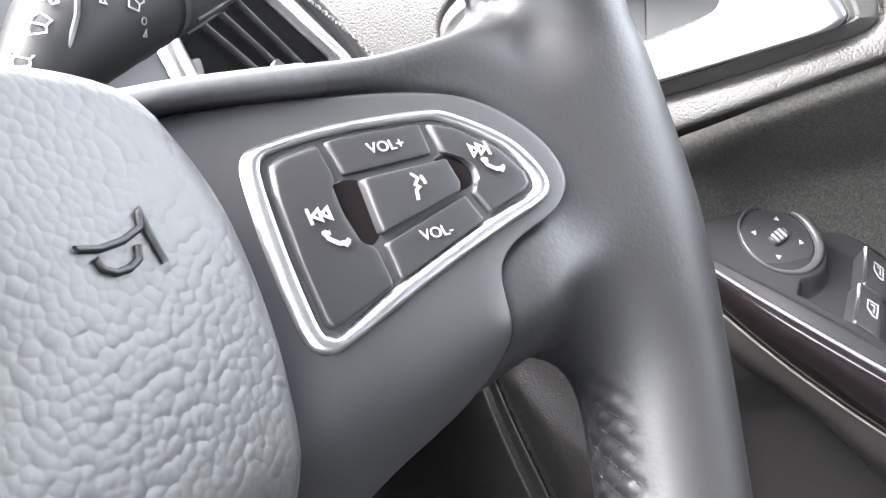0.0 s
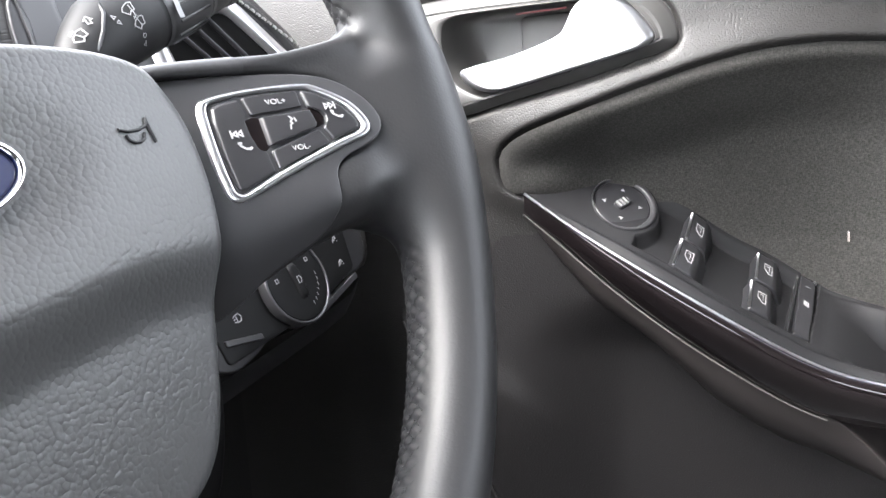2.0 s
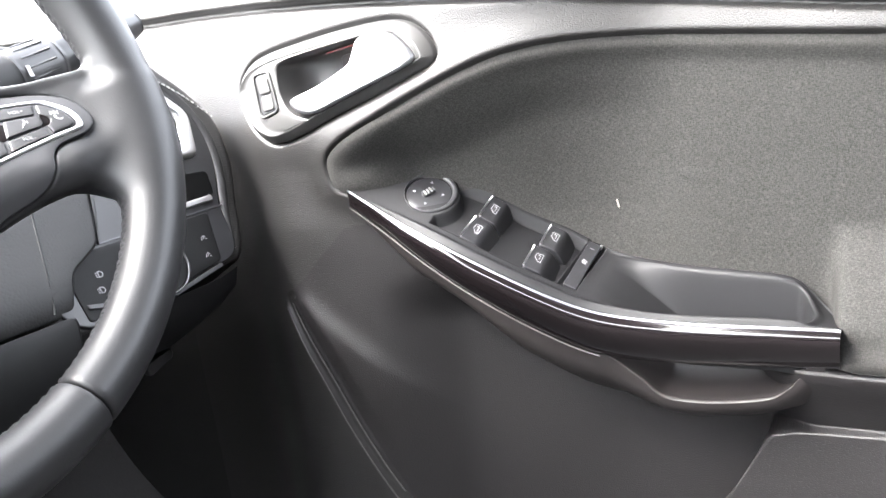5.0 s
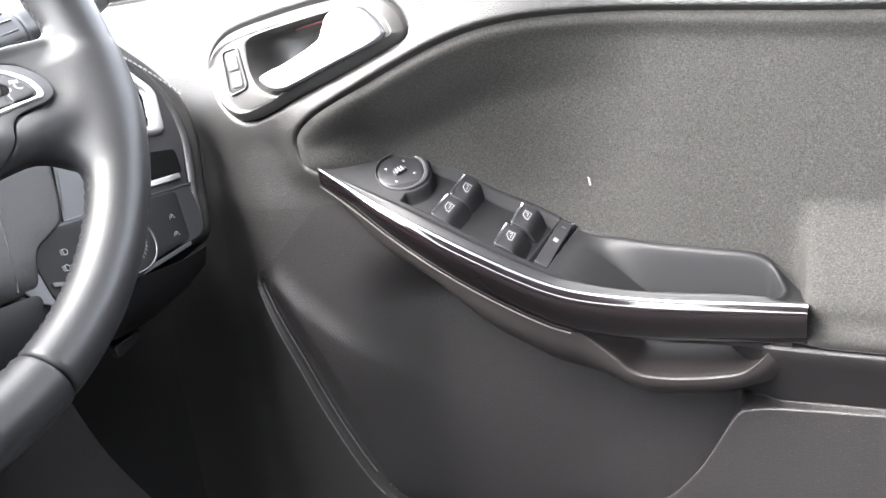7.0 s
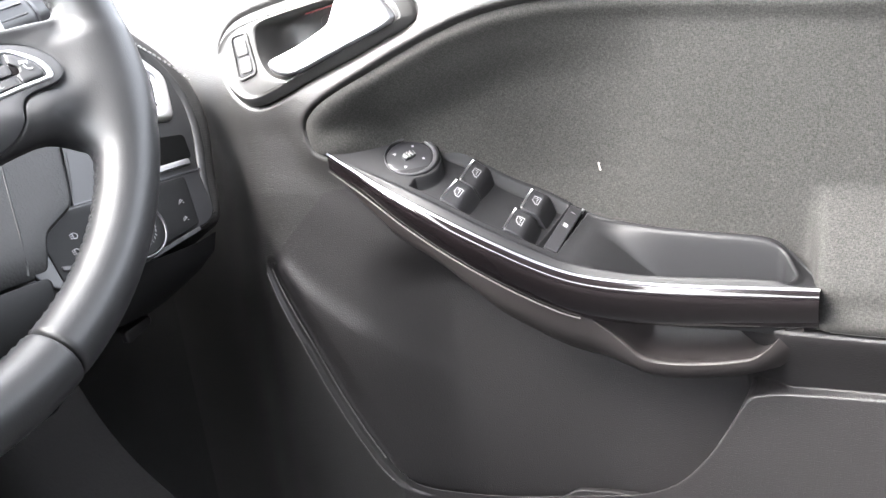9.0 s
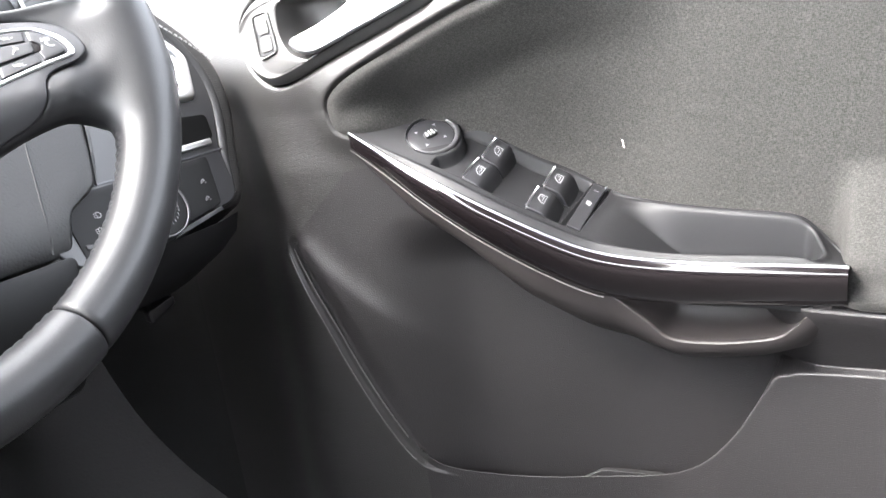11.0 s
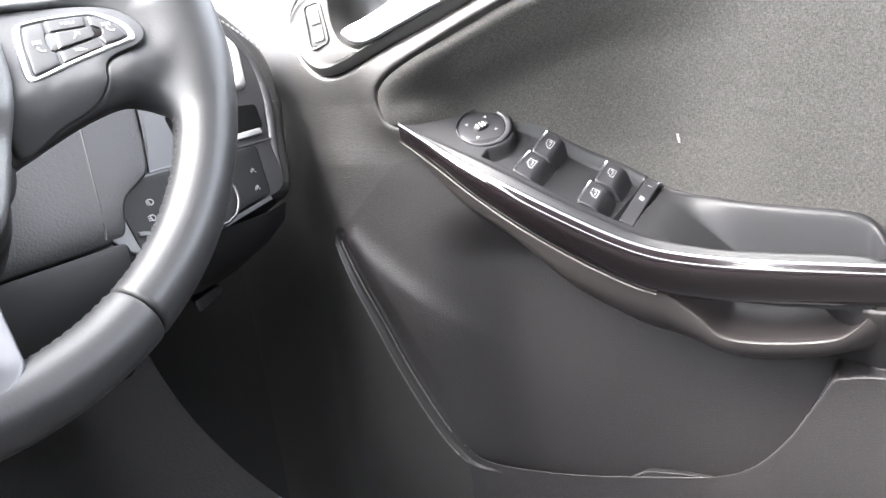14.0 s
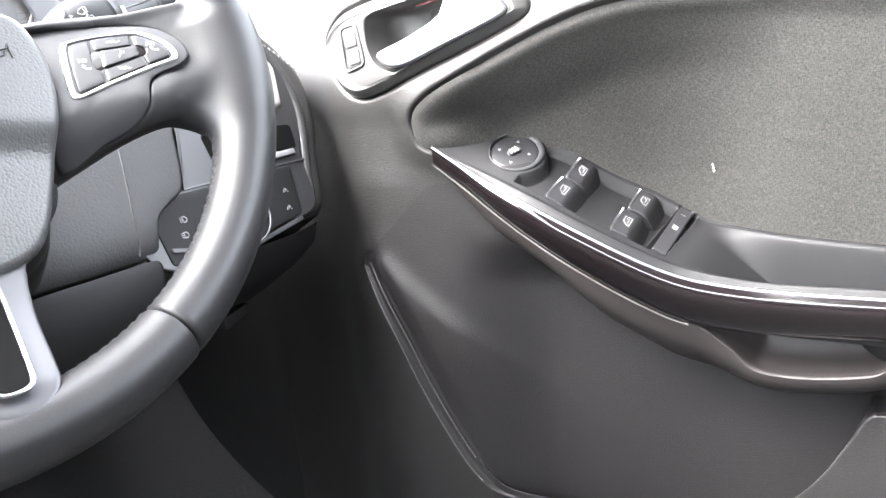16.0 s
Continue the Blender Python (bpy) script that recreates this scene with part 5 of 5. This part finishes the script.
stalk_part("sleeve", 0.57, 0.68, [0.57, 0.68], [0.0148, 0.0142], BUTTON)
stalk_part("tip", 0.67, 1.0, [0.67, 0.69, 0.9, 1.0], [0.0135, 0.0152, 0.0135, 0.0085], BUTTON)
for k in range(14):
    ang = radians(k * 360 / 14)
    p0, p1 = AX[25], AX[32]
    off = Vector((-0.243, 0.97, 0)) * 0.0166 * math.cos(ang) + Vector((0, 0, 1)) * 0.0150 * math.sin(ang)
    v, f = sweep(np.array([p0 + np.array(off), p1 + np.array(off) * 0.98]), (0, 0, 1) if abs(math.sin(ang)) < 0.7 else (0, 1, 0), ring_section(0.0007, 6))
    mesh_object("rib", v, f, SATIN, stalk)
SCREEN = [(-0.0016, -0.0016), (-0.0030, 0.0010), (-0.0014, 0.0019), (0.0014, 0.0019), (0.0030, 0.0010), (0.0016, -0.0016), (0.0, -0.0010), (-0.0016, -0.0016)]
WIPE = [SCREEN, [(0.0, -0.0026), (0.0012, 0.0009)]]
WASH = [SCREEN, [(0.0, -0.0010), (0.0, 0.0019)], [(-0.0010, 0.0026), (-0.0005, 0.0034), (0.0, 0.0026), (0.0005, 0.0034), (0.0010, 0.0026)]]
ARROW = [[(-0.0016, 0.0), (0.0, 0.0014), (0.0, 0.0006), (0.0018, 0.0006), (0.0018, -0.0006), (0.0, -0.0006), (0.0, -0.0014), (-0.0016, 0.0)]]
WEDGE = [[(-0.0010, 0.0008), (0.0010, 0.0008), (0.0, -0.0010), (-0.0010, 0.0008)]]
ZERO = [[(0.0010 * math.cos(k * math.pi / 6), 0.0010 * math.sin(k * math.pi / 6)) for k in range(12)] + [(0.0010, 0.0)]]
def stalk_mark(mark, x, u, turn, size=1.0):
    k = int(np.argmin((AX[:, 0] - x) ** 2 + (AX[:, 1] - u) ** 2))
    r = np.interp(arc[k], [0, 0.08, 0.14, 0.20, 0.26, 0.32, 0.39], [0.0055, 0.0085, 0.0110, 0.0142, 0.0165, 0.0172, 0.0166])
    off = Vector((x - AX[k, 0], u - AX[k, 1], 0))
    s = min(0.9, off.length / r)
    side = off.normalized() * s + Vector((0, 0, math.sqrt(1 - s * s)))
    right = Vector((1, 0.3, 0)) - side * Vector((1, 0.3, 0)).dot(side)
    right.normalize()
    m = Matrix((right, side.cross(right), side)).transposed().to_4x4()
    m.translation = Vector(AX[k]) + Vector((side.x * r, side.y * r, side.z * r * 0.9 + 0.0003))
    m = m @ pose(0, 0, 0, 0, 0, turn) @ Matrix.Diagonal((size, size, 1, 1))
    strokes(mark, 0.00036, WHITE, stalk, m, "wiper_symbol")
for mark, x, u, turn, size in ((ARROW, 0.1420, 0.0515, -120, 1.3), (WASH, 0.1362, 0.0457, 20, 1.25), (WASH, 0.1298, 0.0392, 20, 1.2), (ARROW, 0.1250, 0.0340, 60, 1.0), (WEDGE, 0.1508, 0.0502, 200, 0.9), (WEDGE, 0.1523, 0.0475, 20, 0.9), (WIPE, 0.1589, 0.0523, 15, 1.15), (WASH, 0.1619, 0.0463, 20, 1.1), (ZERO, 0.1630, 0.0415, 0, 0.9), (WEDGE, 0.1636, 0.0385, 30, 1.0)):
    stalk_mark(mark, x, u, turn, size)
strokes([[(0, -0.0025), (0, 0.0025)]], 0.0028, WHITE, stalk, Matrix.Translation((0.1857, 0.0500, -0.115 + 0.0156)), "position_mark")
v, f = sweep(np.array([(0.1515, 0.0585, -0.1060), (0.1480, 0.0525, -0.1020), (0.1440, 0.0455, -0.1020), (0.1395, 0.0385, -0.1050)]), (0, 0, 1), ring_section(0.0008, 8))
mesh_object("ridge", v, f, SATIN, stalk)

# instrument hood side and the trim beside it
hood = thing("instrument_hood", "dark matt hood round the instruments", "instrument hood")
face_pad(spline_corner([(-0.35, 0.79), (0.150, 0.79), (0.168, 0.73), (0.150, 0.66), (0.12, 0.60), (-0.35, 0.60)], 0.02), 0.000, DARK, "hood_face", hood, 0.006, 0.10, 6)
face_pad(spline_corner([(0.150, 0.79), (0.190, 0.79), (0.187, 0.72), (0.176, 0.66), (0.15, 0.60), (0.132, 0.60), (0.157, 0.66), (0.166, 0.72)], 0.006), 0.004, SATIN, "hood_edge", hood, 0.004, 0.05, 6)
top = tagged(mesh_object("dash_top", [(-0.9, 0.20, 0.715), (0.300, 0.20, 0.715), (0.33, 0.62, 0.72), (-0.9, 0.62, 0.72), (-0.9, 0.20, 0.69), (0.300, 0.20, 0.69), (0.33, 0.62, 0.69), (-0.9, 0.62, 0.69)], [(0, 1, 2, 3), (7, 6, 5, 4), (0, 4, 5, 1), (1, 5, 6, 2), (2, 6, 7, 3), (3, 7, 4, 0)], PANEL, smooth=False), "grained dark top of the dashboard", "dashboard top", kind="structure")

# release lever under the dash
lever_thing = thing("release_lever", "small grey release lever under the dash", "lever")
v, f = pad(spline_corner([(0.270, 0.4555), (0.298, 0.4610), (0.299, 0.4535), (0.272, 0.4440)], 0.003), lambda p: 0.004, 0.002, 0.006, 3)
mesh_object("grip", np.c_[v[:, 0], 0.20 - v[:, 2], v[:, 1]], f, SATIN, lever_thing)
v, f = sweep(np.array([(0.284, 0.2, 0.452), (0.284, 0.30, 0.446)]), (0, 0, 1), ring_section(0.004, 8))
mesh_object("stem", v, f, DARK, lever_thing)

# mirror sail at the front of the door cap
sail = thing("mirror_sail", "dark plastic triangle at the front of the window sill", "mirror sail")
v, f = pad(spline_corner([(0.185, 0.742), (0.345, 0.738), (0.345, 0.850), (0.325, 0.850)], 0.008), lambda p: 0.0, 0.004, 0.012, 5)
mesh_object("cover", np.c_[door_x(v[:, 0], 0.72) + 0.012 - v[:, 2], v[:, 0], v[:, 1]], f, DARK, sail)

# ---- shell of the car that closes the place ----
def box(name, lo, hi, mat, label, category, kind="structure"):
    bm = bmesh.new()
    bmesh.ops.create_cube(bm, size=1)
    for w in bm.verts:
        w.co = [(l + h) / 2 + c * (h - l) for l, h, c in zip(lo, hi, w.co)]
    me = bpy.data.meshes.new(name)
    bm.to_mesh(me)
    bm.free()
    me.materials.append(mat)
    return tagged(new(name, me), label, category, kind=kind)


box("floor", (-1.15, -1.54, 0.10), (0.60, 1.0, 0.14), CARPET, "black carpet floor of the car", "floor")
prof = spline([(0.10, 0.141), (0.25, 0.150), (0.38, 0.185), (0.48, 0.25), (0.55, 0.36), (0.60, 0.52), (0.60, 0.72)], 40)
v = [(x, y + d, z - d) for x in (-1.15, 0.60) for d in (0.0, 0.03) for y, z in prof]
f = [(i, i + 1, 81 + i, 80 + i) for i in range(39)] + [(40 + i, 120 + i, 121 + i, 41 + i) for i in range(39)] + [(39, 79, 159, 119), (0, 80, 120, 40)]
tagged(mesh_object("wall_front", v, f, CARPET), "black carpeted bulkhead curving up from the floor", "wall", kind="structure")
# side and rear walls are out of view, sized to limit the daylight
box("wall_left", (-1.17, -1.5, 0.14), (-1.13, 0.60, 0.88), PANEL, "dark door on the far side", "wall")
box("wall_rear", (-1.15, -1.54, 0.14), (0.60, -1.5, 1.22), DARK, "unseen dark wall closing off light from behind", "wall")
box("wall_right", (0.60, -1.5, 0.14), (0.64, -0.56, 0.86), DARK, "dark rear door behind the driver", "wall")
box("ceiling", (-1.10, -1.54, 1.22), (0.52, -0.10, 1.26), LINING, "pale roof lining", "ceiling")
